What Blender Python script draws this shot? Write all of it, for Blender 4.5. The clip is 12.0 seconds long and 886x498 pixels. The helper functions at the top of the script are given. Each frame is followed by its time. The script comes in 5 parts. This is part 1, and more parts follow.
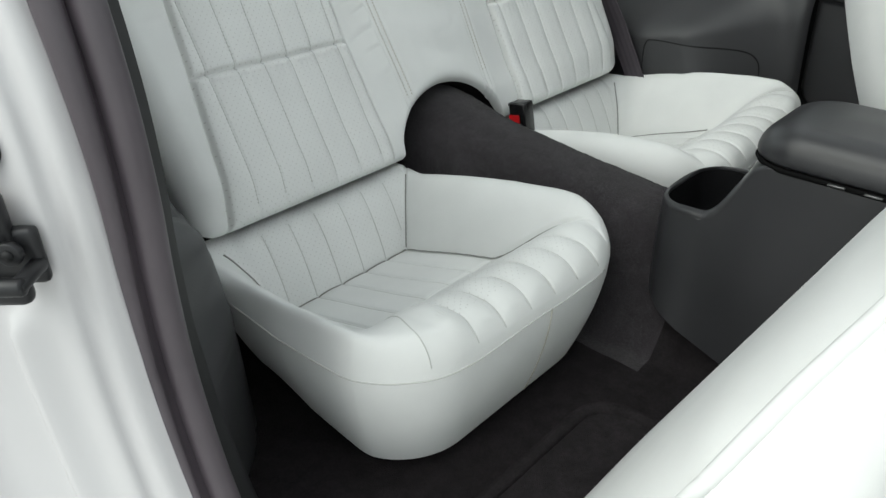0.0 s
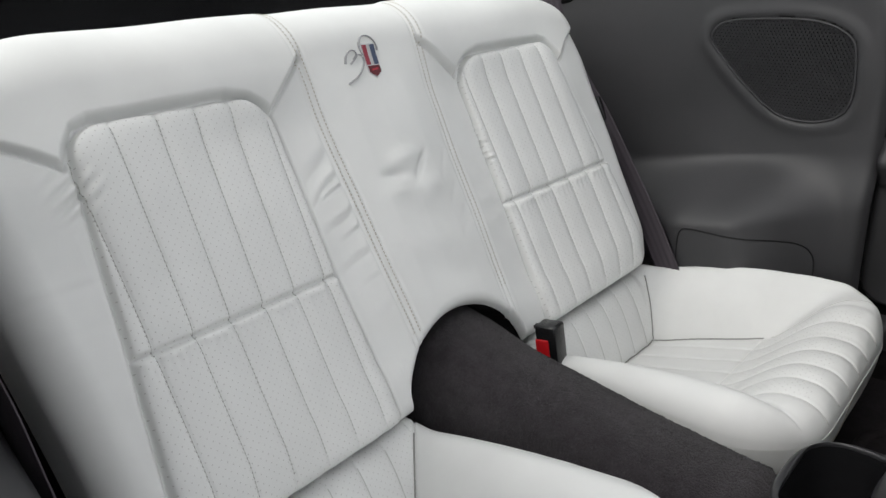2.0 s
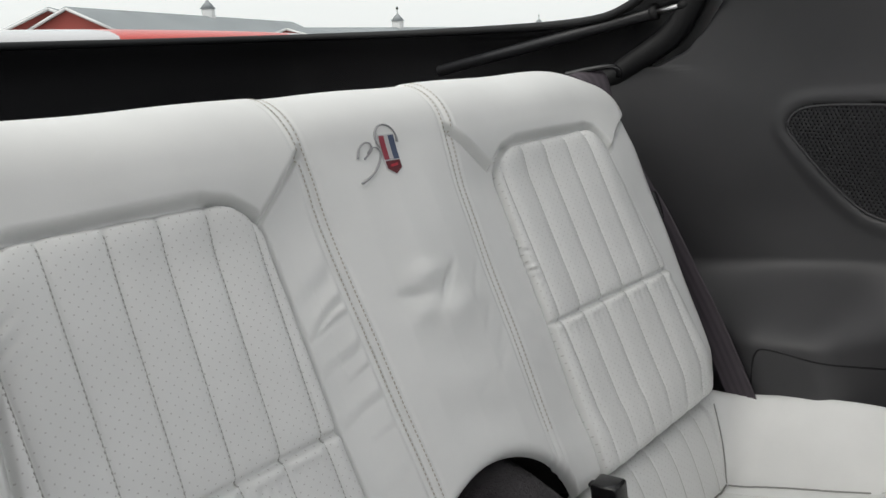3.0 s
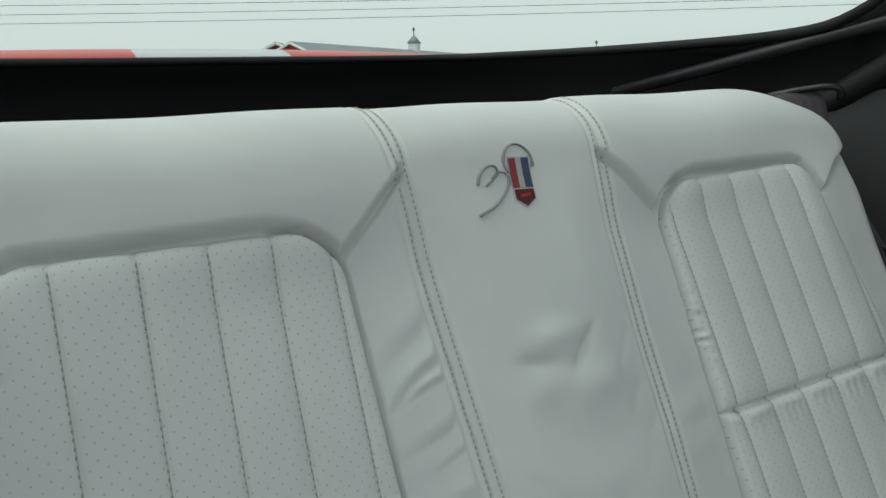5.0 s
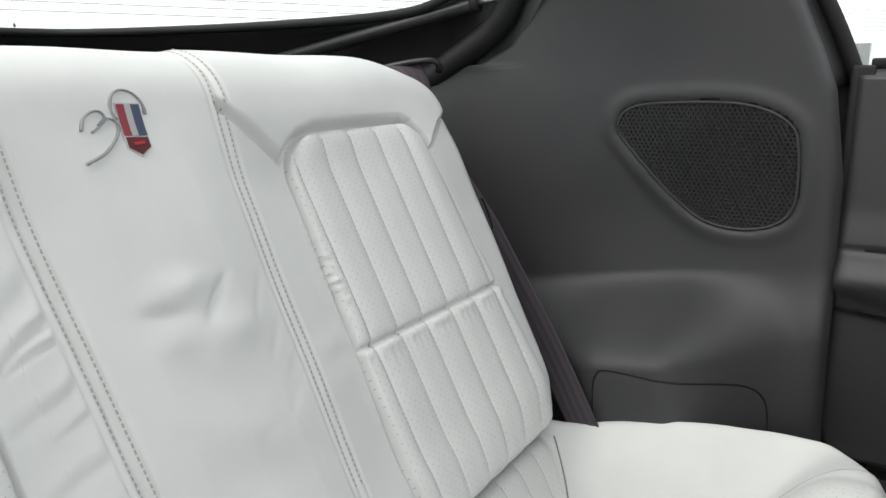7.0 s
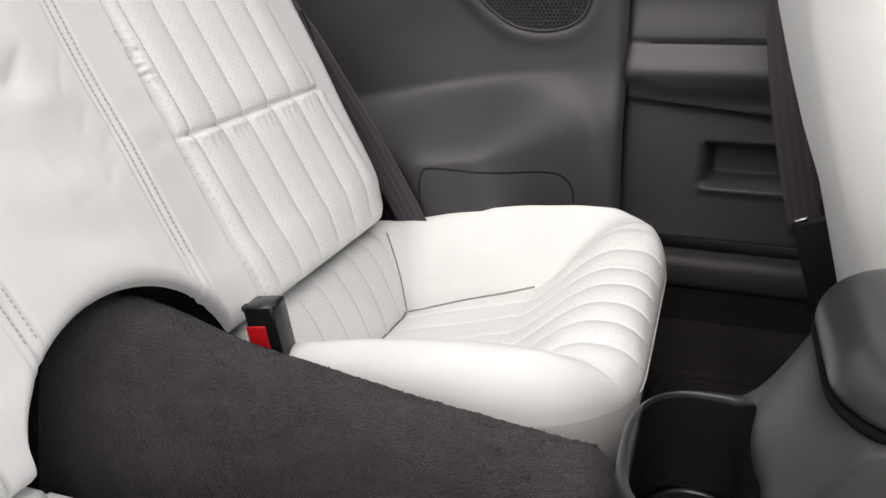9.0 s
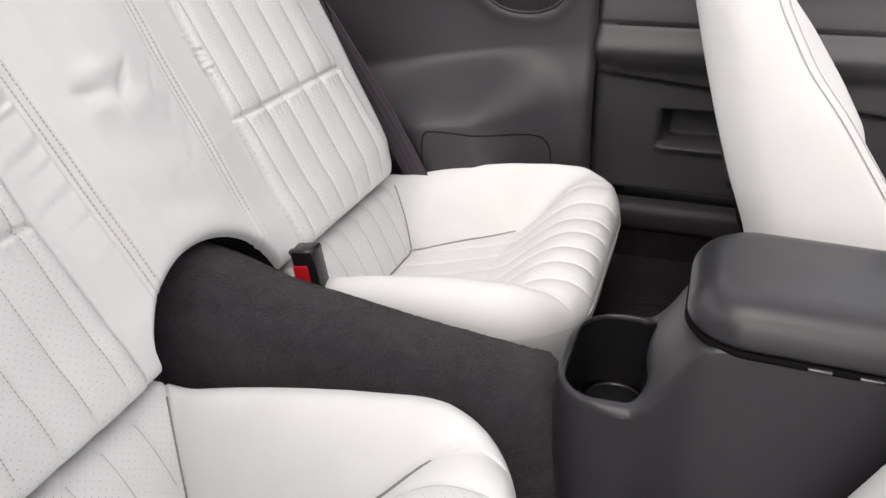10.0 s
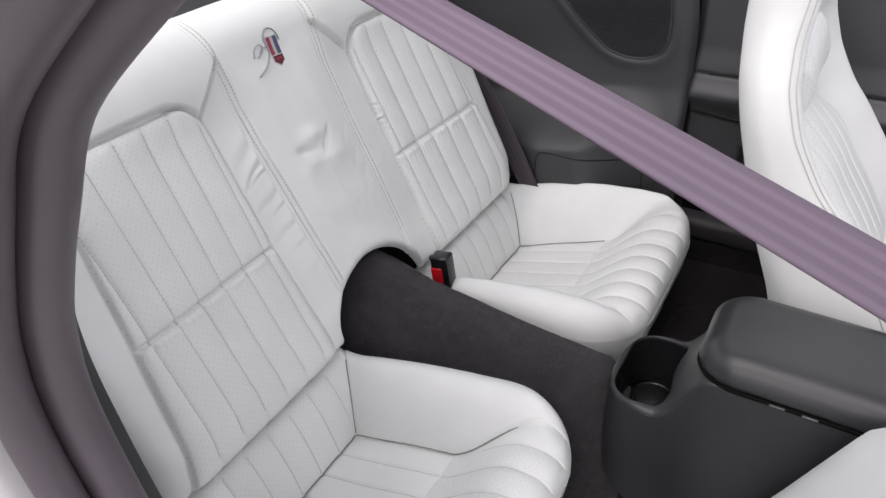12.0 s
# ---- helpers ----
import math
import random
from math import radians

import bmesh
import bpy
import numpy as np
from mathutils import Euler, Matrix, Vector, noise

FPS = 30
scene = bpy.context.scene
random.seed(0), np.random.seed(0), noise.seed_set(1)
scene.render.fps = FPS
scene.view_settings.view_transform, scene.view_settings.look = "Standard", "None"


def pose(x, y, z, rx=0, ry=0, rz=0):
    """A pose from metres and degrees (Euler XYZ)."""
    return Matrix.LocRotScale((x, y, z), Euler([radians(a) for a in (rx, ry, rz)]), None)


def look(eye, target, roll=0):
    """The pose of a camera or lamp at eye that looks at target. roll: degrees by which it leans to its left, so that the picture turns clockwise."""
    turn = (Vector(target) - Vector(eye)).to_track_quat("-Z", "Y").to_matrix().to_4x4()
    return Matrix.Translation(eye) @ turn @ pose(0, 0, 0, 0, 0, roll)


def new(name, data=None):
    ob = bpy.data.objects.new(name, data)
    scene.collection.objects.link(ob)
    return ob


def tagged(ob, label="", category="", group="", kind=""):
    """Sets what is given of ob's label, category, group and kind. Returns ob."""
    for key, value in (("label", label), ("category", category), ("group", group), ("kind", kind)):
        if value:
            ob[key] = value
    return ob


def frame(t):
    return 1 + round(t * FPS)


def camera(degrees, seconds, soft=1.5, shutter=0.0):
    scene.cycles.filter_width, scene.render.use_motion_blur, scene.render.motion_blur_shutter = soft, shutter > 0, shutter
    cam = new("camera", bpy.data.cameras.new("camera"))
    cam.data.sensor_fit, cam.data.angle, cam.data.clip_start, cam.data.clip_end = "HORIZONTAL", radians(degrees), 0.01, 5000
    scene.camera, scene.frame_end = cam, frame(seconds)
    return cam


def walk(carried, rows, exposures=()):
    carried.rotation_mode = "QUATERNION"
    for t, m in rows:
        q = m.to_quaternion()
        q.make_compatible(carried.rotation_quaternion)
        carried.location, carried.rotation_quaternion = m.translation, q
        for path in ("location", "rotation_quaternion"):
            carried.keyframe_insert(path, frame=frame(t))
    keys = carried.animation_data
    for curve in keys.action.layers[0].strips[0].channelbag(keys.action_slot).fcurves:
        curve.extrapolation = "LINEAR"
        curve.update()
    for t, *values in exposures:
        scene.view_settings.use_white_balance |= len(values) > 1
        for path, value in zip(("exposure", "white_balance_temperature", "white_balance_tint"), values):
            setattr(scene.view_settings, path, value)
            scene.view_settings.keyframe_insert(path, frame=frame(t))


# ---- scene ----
cam = camera(61.7, 12.0)
PATH = [
    (0, (0.901, -0.89, 1.089), (-0.313, 0.351, 0.097), -2.0),
    (0.5, (0.873, -0.87, 1.114), (-0.339, 0.384, 0.135), -2.0),
    (1, (0.815, -0.832, 1.161), (-0.419, 0.433, 0.225), -2.2),
    (1.5, (0.735, -0.767, 1.183), (-0.512, 0.538, 0.32), -2.0),
    (2, (0.652, -0.696, 1.164), (-0.593, 0.684, 0.425), -2.1),
    (2.5, (0.581, -0.618, 1.136), (-0.669, 0.817, 0.512), -2.2),
    (3, (0.503, -0.546, 1.157), (-0.826, 0.849, 0.605), -1.9),
    (3.2, (0.468, -0.53, 1.173), (-0.933, 0.789, 0.618), -1.4),
    (4.8, (0.411, -0.409, 1.125), (-1.274, 0.568, 0.67), -1.5),
    (5, (0.413, -0.395, 1.126), (-1.24, 0.635, 0.671), -1.4),
    (5.5, (0.412, -0.378, 1.137), (-1.069, 0.887, 0.682), -0.7),
    (6, (0.425, -0.375, 1.127), (-0.909, 1.048, 0.684), -0.5),
    (6.5, (0.448, -0.369, 1.108), (-0.692, 1.212, 0.661), -0.1),
    (7, (0.436, -0.392, 1.074), (-0.564, 1.281, 0.626), -0.1),
    (7.2, (0.46, -0.404, 1.047), (-0.531, 1.273, 0.595), -0.4),
    (8.8, (0.515, -0.434, 0.977), (-0.161, 1.315, 0.281), -1.1),
    (9, (0.525, -0.449, 0.978), (-0.126, 1.293, 0.241), -1.3),
    (9.5, (0.564, -0.516, 1.033), (-0.049, 1.191, 0.189), -1.2),
    (10, (0.593, -0.634, 1.102), (-0.026, 1.031, 0.183), -1.2),
    (10.5, (0.644, -0.716, 1.166), (-0.091, 0.846, 0.156), -1.5),
    (11, (0.681, -0.771, 1.242), (-0.129, 0.705, 0.163), -1.7),
    (11.5, (0.699, -0.808, 1.319), (-0.128, 0.634, 0.208), -1.5),
    (12, (0.684, -0.837, 1.399), (-0.161, 0.606, 0.302), -1.5),
]
EXPOSURES = [
    (0.0, -0.06, 6400, 1), (0.7, 0.0, 6450, 9), (1.5, 0.16, 6500, 9), (2.0, -0.03, 6570, 9), (2.5, -0.22, 6650, 10), (3.2, -0.42, 6650, 8),
    (4.8, -0.78, 6300, -4), (5.5, -0.7, 6300, -5), (6.0, -0.58, 6400, 1), (6.5, -0.14, 6500, 6), (7.0, 0.08, 6550, 7),
    (8.8, 0.44, 6850, 13), (9.5, 0.52, 6850, 16), (10.5, 0.28, 6650, 14), (11.5, 0.22, 6600, 14), (12.0, 0.06, 6500, 15),
]
walk(cam, [(t, look(eye, target, roll)) for t, eye, target, roll in PATH], EXPOSURES)


# ---------------------------------------------------------------- world, sun, exposure
GROUND = 0.16
world = bpy.data.worlds.new("overcast_sky")
scene.world = world
world.use_nodes = True
wn = world.node_tree
sky = wn.nodes.new("ShaderNodeTexSky")
sky.sky_type, sky.sun_disc = "NISHITA", False
sky.sun_elevation, sky.sun_rotation = radians(51), radians(192)
sky.air_density, sky.dust_density, sky.ozone_density = 1.0, 4.0, 1.0
pale = wn.nodes.new("ShaderNodeMix")
pale.data_type, pale.blend_type = "RGBA", "MIX"
pale.inputs["Factor"].default_value = 0.8
pale.inputs["B"].default_value = (10.3, 10.4, 10.6, 1)
wn.links.new(sky.outputs[0], pale.inputs["A"])
wn.links.new(pale.outputs["Result"], wn.nodes["Background"].inputs["Color"])
wn.nodes["Background"].inputs["Strength"].default_value = 0.15
sun = new("sun", bpy.data.lights.new("sun", "SUN"))
sun.data.energy, sun.data.angle, sun.data.color = 2.0, radians(50), (1.0, 0.98, 0.95)
sun.matrix_world = look((-1.0, -4.8, 6.2), (0, 0, 0))


# ---------------------------------------------------------------- materials
def material(name, color, rough=0.5, metal=0.0, spec=0.5):
    m = bpy.data.materials.new(name)
    m.use_nodes = True
    b = m.node_tree.nodes["Principled BSDF"]
    b.inputs["Base Color"].default_value = (*color, 1)
    b.inputs["Roughness"].default_value = rough
    b.inputs["Metallic"].default_value = metal
    b.inputs["Specular IOR Level"].default_value = spec
    return m


def nodes_of(m):
    return m.node_tree.nodes, m.node_tree.links, m.node_tree.nodes["Principled BSDF"]


def grain(m, color_a, color_b, scale, stain_scale, bump=0.2, distance=0.0006, kind="NOISE", rough=(0.4, 0.6)):
    """Fine relief and two scales of colour variation, in object space."""
    n, l, b = nodes_of(m)
    co = n.new("ShaderNodeTexCoord")
    fine = n.new("ShaderNodeTexVoronoi" if kind == "CELL" else "ShaderNodeTexNoise")
    fine.inputs["Scale"].default_value = scale
    if kind == "CELL":
        fine.feature = "DISTANCE_TO_EDGE"
        out = fine.outputs["Distance"]
    else:
        fine.inputs["Detail"].default_value = 3
        out = fine.outputs["Fac"]
    big = n.new("ShaderNodeTexNoise")
    big.inputs["Scale"].default_value = stain_scale
    big.inputs["Detail"].default_value = 4
    for tex in (fine, big):
        l.new(co.outputs["Object"], tex.inputs["Vector"])
    mix = n.new("ShaderNodeMix")
    mix.data_type = "RGBA"
    mix.inputs["A"].default_value, mix.inputs["B"].default_value = (*color_a, 1), (*color_b, 1)
    ramp = n.new("ShaderNodeMapRange")
    ramp.inputs["From Min"].default_value, ramp.inputs["From Max"].default_value = 0.35, 0.7
    l.new(big.outputs["Fac"], ramp.inputs["Value"])
    l.new(ramp.outputs["Result"], mix.inputs["Factor"])
    l.new(mix.outputs["Result"], b.inputs["Base Color"])
    rr = n.new("ShaderNodeMapRange")
    rr.inputs["To Min"].default_value, rr.inputs["To Max"].default_value = rough
    l.new(big.outputs["Fac"], rr.inputs["Value"])
    l.new(rr.outputs["Result"], b.inputs["Roughness"])
    bp = n.new("ShaderNodeBump")
    bp.inputs["Strength"].default_value, bp.inputs["Distance"].default_value = bump, distance
    l.new(out, bp.inputs["Height"])
    l.new(bp.outputs["Normal"], b.inputs["Normal"])
    return m, mix, bp


def leather(name, perforated=False, tone=(0.74, 0.745, 0.735)):
    m = material(name, tone, 0.45, spec=0.35)
    dark = tuple(c * 0.93 for c in tone)
    m, mix, bp = grain(m, tone, dark, 420, 9, bump=0.10, distance=0.0004, kind="CELL", rough=(0.38, 0.56))
    if not perforated:
        return m
    n, l, b = nodes_of(m)
    uv = n.new("ShaderNodeUVMap")
    sep = n.new("ShaderNodeSeparateXYZ")
    l.new(uv.outputs["UV"], sep.inputs[0])

    def math_node(op, a, c):
        q = n.new("ShaderNodeMath")
        q.operation = op
        for i, v in enumerate((a, c)):
            if isinstance(v, (int, float)):
                q.inputs[i].default_value = v
            elif v is not None:
                l.new(v, q.inputs[i])
        return q.outputs[0]

    cell = 0.0100
    s1 = math_node("DIVIDE", math_node("ADD", sep.outputs["X"], sep.outputs["Y"]), cell)
    s2 = math_node("DIVIDE", math_node("SUBTRACT", sep.outputs["X"], sep.outputs["Y"]), cell)
    f1 = math_node("SUBTRACT", math_node("FRACT", s1, None), 0.5)
    f2 = math_node("SUBTRACT", math_node("FRACT", s2, None), 0.5)
    d2 = math_node("ADD", math_node("MULTIPLY", f1, f1), math_node("MULTIPLY", f2, f2))
    hole = math_node("LESS_THAN", d2, 0.0088)
    mix2 = n.new("ShaderNodeMix")
    mix2.data_type = "RGBA"
    l.new(hole, mix2.inputs["Factor"])
    l.new(mix.outputs["Result"], mix2.inputs["A"])
    mix2.inputs["B"].default_value = (0.52, 0.51, 0.50, 1)
    l.new(mix2.outputs["Result"], b.inputs["Base Color"])
    bp2 = n.new("ShaderNodeBump")
    bp2.invert = True
    bp2.inputs["Strength"].default_value, bp2.inputs["Distance"].default_value = 0.35, 0.001
    l.new(hole, bp2.inputs["Height"])
    l.new(bp.outputs["Normal"], bp2.inputs["Normal"])
    l.new(bp2.outputs["Normal"], b.inputs["Normal"])
    return m


LEATHER = leather("white_leather")
PERFORATED = leather("white_perforated_leather", True)
THREAD = material("beige_thread", (0.47, 0.44, 0.39), 0.8)
PIPING = material("white_piping", (0.78, 0.78, 0.76), 0.45)
TRIM, _, _ = grain(material("charcoal_trim_plastic", (0.043, 0.043, 0.046), 0.5), (0.041, 0.041, 0.0435), (0.050, 0.049, 0.0525), 900, 6, 0.25, 0.0005, rough=(0.42, 0.56))
SILL, _, _ = grain(material("dark_sill_plastic", (0.022, 0.020, 0.022), 0.6), (0.020, 0.018, 0.020), (0.026, 0.0235, 0.026), 900, 6, 0.25, 0.0005, rough=(0.55, 0.7))
CONSOLE, _, _ = grain(material("dark_console_plastic", (0.035, 0.035, 0.038), 0.45), (0.020, 0.020, 0.022), (0.026, 0.0255, 0.028), 900, 8, 0.2, 0.0004, rough=(0.30, 0.42))
BLACK = material("black_rubber", (0.012, 0.012, 0.013), 0.6, spec=0.3)
RUBBER, _, _ = grain(material("weatherstrip_rubber", (0.03, 0.03, 0.032), 0.5), (0.068, 0.057, 0.066), (0.084, 0.070, 0.081), 700, 12, 0.1, 0.0003, rough=(0.35, 0.5))
HINGE = material("dull_hinge_metal", (0.16, 0.16, 0.16), 0.45, 1.0)
GAP = material("unlit_gap", (0.004, 0.004, 0.004), 0.9, spec=0.1)
GLOSS = material("glossy_black_plastic", (0.01, 0.01, 0.011), 0.25)
STEEL = material("bare_steel", (0.55, 0.55, 0.56), 0.35, 1.0)
BLACKSTEEL = material("black_steel", (0.02, 0.02, 0.022), 0.4, 0.3)
PAINT = material("white_car_paint", (0.56, 0.55, 0.56), 0.28)
PAINT.node_tree.nodes["Principled BSDF"].inputs["Coat Weight"].default_value = 0.5
ORANGE = material("orange_red_stripe_paint", (0.56, 0.075, 0.06), 0.3)
RED = material("red_button", (0.55, 0.01, 0.015), 0.35)
HEADLINER, _, _ = grain(material("grey_headliner", (0.2, 0.2, 0.2), 0.9), (0.2, 0.2, 0.2), (0.24, 0.24, 0.24), 800, 5, 0.2, 0.0005, rough=(0.85, 0.95))


def carpet_material(name, a, c, island=False):
    m = material(name, a, 0.95, spec=0.15)
    m, mix, bp = grain(m, a, c, 700, 9, 1.0, 0.003, rough=(0.9, 1.0))
    n, l, b = nodes_of(m)
    co = n.new("ShaderNodeTexCoord")
    last = mix.outputs["Result"]
    for scale, low, high in ((260, 0.82, 1.18), (55, 0.82, 1.2)):
        tuft = n.new("ShaderNodeTexNoise")
        tuft.inputs["Scale"].default_value, tuft.inputs["Detail"].default_value = scale, 5
        l.new(co.outputs["Object"], tuft.inputs["Vector"])
        k = n.new("ShaderNodeMapRange")
        k.inputs["From Min"].default_value, k.inputs["From Max"].default_value = 0.32, 0.68
        k.inputs["To Min"].default_value, k.inputs["To Max"].default_value = low, high
        l.new(tuft.outputs["Fac"], k.inputs["Value"])
        mul = n.new("ShaderNodeMix")
        mul.data_type, mul.blend_type = "RGBA", "MULTIPLY"
        mul.inputs["Factor"].default_value = 1
        l.new(last, mul.inputs["A"])
        l.new(k.outputs["Result"], mul.inputs["B"])
        last = mul.outputs["Result"]
    if island:
        geo = n.new("ShaderNodeNewGeometry")
        k = n.new("ShaderNodeMapRange")
        k.inputs["To Min"].default_value, k.inputs["To Max"].default_value = 0.80, 1.20
        l.new(geo.outputs["Random Per Island"], k.inputs["Value"])
        mul = n.new("ShaderNodeMix")
        mul.data_type, mul.blend_type = "RGBA", "MULTIPLY"
        mul.inputs["Factor"].default_value = 1
        l.new(last, mul.inputs["A"])
        l.new(k.outputs["Result"], mul.inputs["B"])
        last = mul.outputs["Result"]
    l.new(last, b.inputs["Base Color"])
    b.inputs["Sheen Weight"].default_value = 0.15 if island else 0.0
    return m


# one carpet in two tones: floor colour darkened for its shade, tunnel pile lighter
CARPET = carpet_material("shaded_charcoal_carpet", (0.015, 0.0128, 0.014), (0.023, 0.0198, 0.0215))
PILE = carpet_material("lit_charcoal_pile", (0.0295, 0.0255, 0.0288), (0.0415, 0.0360, 0.0405), True)


def webbing_material(name, color):
    m = material(name, color, 0.7, spec=0.3)
    n, l, b = nodes_of(m)
    uv = n.new("ShaderNodeUVMap")
    wave = n.new("ShaderNodeTexNoise")
    wave.inputs["Scale"].default_value = 900
    l.new(uv.outputs["UV"], wave.inputs["Vector"])
    sep = n.new("ShaderNodeSeparateXYZ")
    l.new(uv.outputs["UV"], sep.inputs[0])
    mul, sine, fac, tone = n.new("ShaderNodeMath"), n.new("ShaderNodeMath"), n.new("ShaderNodeMapRange"), n.new("ShaderNodeMix")
    mul.operation, sine.operation = "MULTIPLY", "SINE"
    mul.inputs[1].default_value = 2 * math.pi / 0.0112
    l.new(sep.outputs["X"], mul.inputs[0])
    l.new(mul.outputs[0], sine.inputs[0])
    fac.inputs["From Min"].default_value, fac.inputs["From Max"].default_value = -0.5, 0.5
    l.new(sine.outputs[0], fac.inputs["Value"])
    # darker stripes in the colour stand for shade between the ribs
    tone.data_type = "RGBA"
    tone.inputs["A"].default_value, tone.inputs["B"].default_value = (*[c * 0.80 for c in color], 1), (*color, 1)
    l.new(fac.outputs["Result"], tone.inputs["Factor"])
    l.new(tone.outputs["Result"], b.inputs["Base Color"])
    bp = n.new("ShaderNodeBump")
    bp.inputs["Strength"].default_value, bp.inputs["Distance"].default_value = 0.4, 0.0006
    l.new(wave.outputs["Fac"], bp.inputs["Height"])
    l.new(bp.outputs["Normal"], b.inputs["Normal"])
    return m


WEBBING = webbing_material("grey_webbing", (0.070, 0.060, 0.070))


def pane_material():
    """Thin clear pane: mostly passes straight through, with a faint gloss."""
    m = bpy.data.materials.new("window_glass")
    m.use_nodes = True
    n, l = m.node_tree.nodes, m.node_tree.links
    n.remove(n["Principled BSDF"])
    clear, gloss, mix = n.new("ShaderNodeBsdfTransparent"), n.new("ShaderNodeBsdfGlossy"), n.new("ShaderNodeMixShader")
    clear.inputs["Color"].default_value = (0.93, 0.96, 0.95, 1)
    gloss.inputs["Roughness"].default_value = 0.02
    mix.inputs["Fac"].default_value = 0.05
    l.new(clear.outputs[0], mix.inputs[1])
    l.new(gloss.outputs[0], mix.inputs[2])
    l.new(mix.outputs[0], n["Material Output"].inputs["Surface"])
    return m


GLASS = pane_material()
PALE_SEAM = material("pale_seam_thread", (0.52, 0.52, 0.50), 0.8)
TUCK = material("shaded_tuck_thread", (0.25, 0.25, 0.235), 0.8)
PLEAT_THREAD = material("pleat_thread", (0.36, 0.36, 0.34), 0.8)


# ---------------------------------------------------------------- mesh helpers
def thing(name, label, category, group="", kind=""):
    return tagged(new(name), label, category, group, kind)


def mesh_part(name, verts, faces, mat, parent=None, label="", uv=None, normals=None, smooth=True):
    me = bpy.data.meshes.new(name)
    me.from_pydata([tuple(map(float, v)) for v in verts], [], faces)
    if uv is not None:
        lay = me.uv_layers.new(name="UVMap")
        idx = np.empty(len(me.loops), dtype=np.int32)
        me.loops.foreach_get("vertex_index", idx)
        lay.data.foreach_set("uv", np.asarray(uv, dtype=np.float32)[idx].ravel())
    me.polygons.foreach_set("use_smooth", [smooth] * len(me.polygons))
    me.materials.append(mat)
    if normals is not None:
        me.normals_split_custom_set_from_vertices([tuple(map(float, v)) for v in normals])
    ob = new(name, me)
    if parent is not None:
        ob.parent = parent
    if label:
        tagged(ob, label)
    return ob


def part(name, bm, mat, parent=None, label="", smooth=True):
    me = bpy.data.meshes.new(name)
    bm.normal_update()
    bm.to_mesh(me)
    bm.free()
    me.polygons.foreach_set("use_smooth", [smooth] * len(me.polygons))
    me.materials.append(mat)
    ob = new(name, me)
    if parent is not None:
        ob.parent = parent
    if label:
        tagged(ob, label)
    return ob


def grid_faces(nu, nv, close_u=False, close_v=False, flip=False):
    """Quads of a grid whose vertices run v fastest."""
    fs = []
    for i in range(nu if close_u else nu - 1):
        for j in range(nv if close_v else nv - 1):
            a, b = i * nv + j, i * nv + (j + 1) % nv
            c, d = ((i + 1) % nu) * nv + (j + 1) % nv, ((i + 1) % nu) * nv + j
            fs.append((a, b, c, d) if flip else (a, d, c, b))
    return fs


def grid_normals(P):
    """Unit normals of a grid of points (nu, nv, 3), du x dv."""
    du, dv = np.gradient(P, axis=0), np.gradient(P, axis=1)
    n = np.cross(du, dv)
    return n / np.maximum(np.linalg.norm(n, axis=2, keepdims=True), 1e-12)


def smoothed(points, n, closed=False):
    """n points evenly along a smooth curve through points."""
    P = np.array(points, float)
    if closed:
        P = np.vstack([P[-1], P, P[0], P[1]])
    else:
        P = np.vstack([2 * P[0] - P[1], P, 2 * P[-1] - P[-2]])
    out = []
    for i in range(1, len(P) - 2):
        for t in np.linspace(0, 1, 24, endpoint=False):
            a, b, c, d = P[i - 1], P[i], P[i + 1], P[i + 2]
            out.append(0.5 * (2 * b + (c - a) * t + (2 * a - 5 * b + 4 * c - d) * t * t + (3 * b - a - 3 * c + d) * t ** 3))
    if not closed:
        out.append(P[-2])
    out = np.array(out)
    if closed:
        out = np.vstack([out, out[0]])
    L = np.concatenate([[0], np.cumsum(np.linalg.norm(np.diff(out, axis=0), axis=1))])
    q = np.linspace(0, L[-1], n + 1 if closed else n)
    res = np.stack([np.interp(q, L, out[:, k]) for k in range(out.shape[1])], 1)
    return res[:-1] if closed else res


def tube(name, path, radius, mat, parent=None, label="", sides=10, flat=1.0, up=(0, 0, 1), caps=True):
    """A tube along a path of points; flat squeezes it along its second axis."""
    P = np.array(path, float)
    T = np.gradient(P, axis=0)
    T /= np.linalg.norm(T, axis=1, keepdims=True)
    r = np.full(len(P), radius) if np.isscalar(radius) else np.array(radius)
    U = np.array(up, float)
    verts = []
    for p, t, rr in zip(P, T, r):
        a = np.cross(U, t)
        if np.linalg.norm(a) < 1e-4:
            a = np.cross((1, 0, 0), t)
        a /= np.linalg.norm(a)
        b = np.cross(t, a)
        for k in range(sides):
            w = 2 * math.pi * k / sides
            verts.append(p + rr * (math.cos(w) * a + flat * math.sin(w) * b))
    faces = grid_faces(len(P), sides, close_v=True)
    if caps:
        faces.append(tuple(range(sides)))
        faces.append(tuple(reversed(range((len(P) - 1) * sides, len(P) * sides))))
    return mesh_part(name, verts, faces, mat, parent, label)


def rounded_box(size, at=(0, 0, 0), r=0.004, turn=(0, 0, 0), segments=2):
    bm = bmesh.new()
    bmesh.ops.create_cube(bm, size=1)
    bmesh.ops.scale(bm, vec=size, verts=bm.verts)
    if r:
        bmesh.ops.bevel(bm, geom=list(bm.edges), offset=r, segments=segments, profile=0.5, affect="EDGES")
    bm.transform(pose(*at, *turn))
    return bm


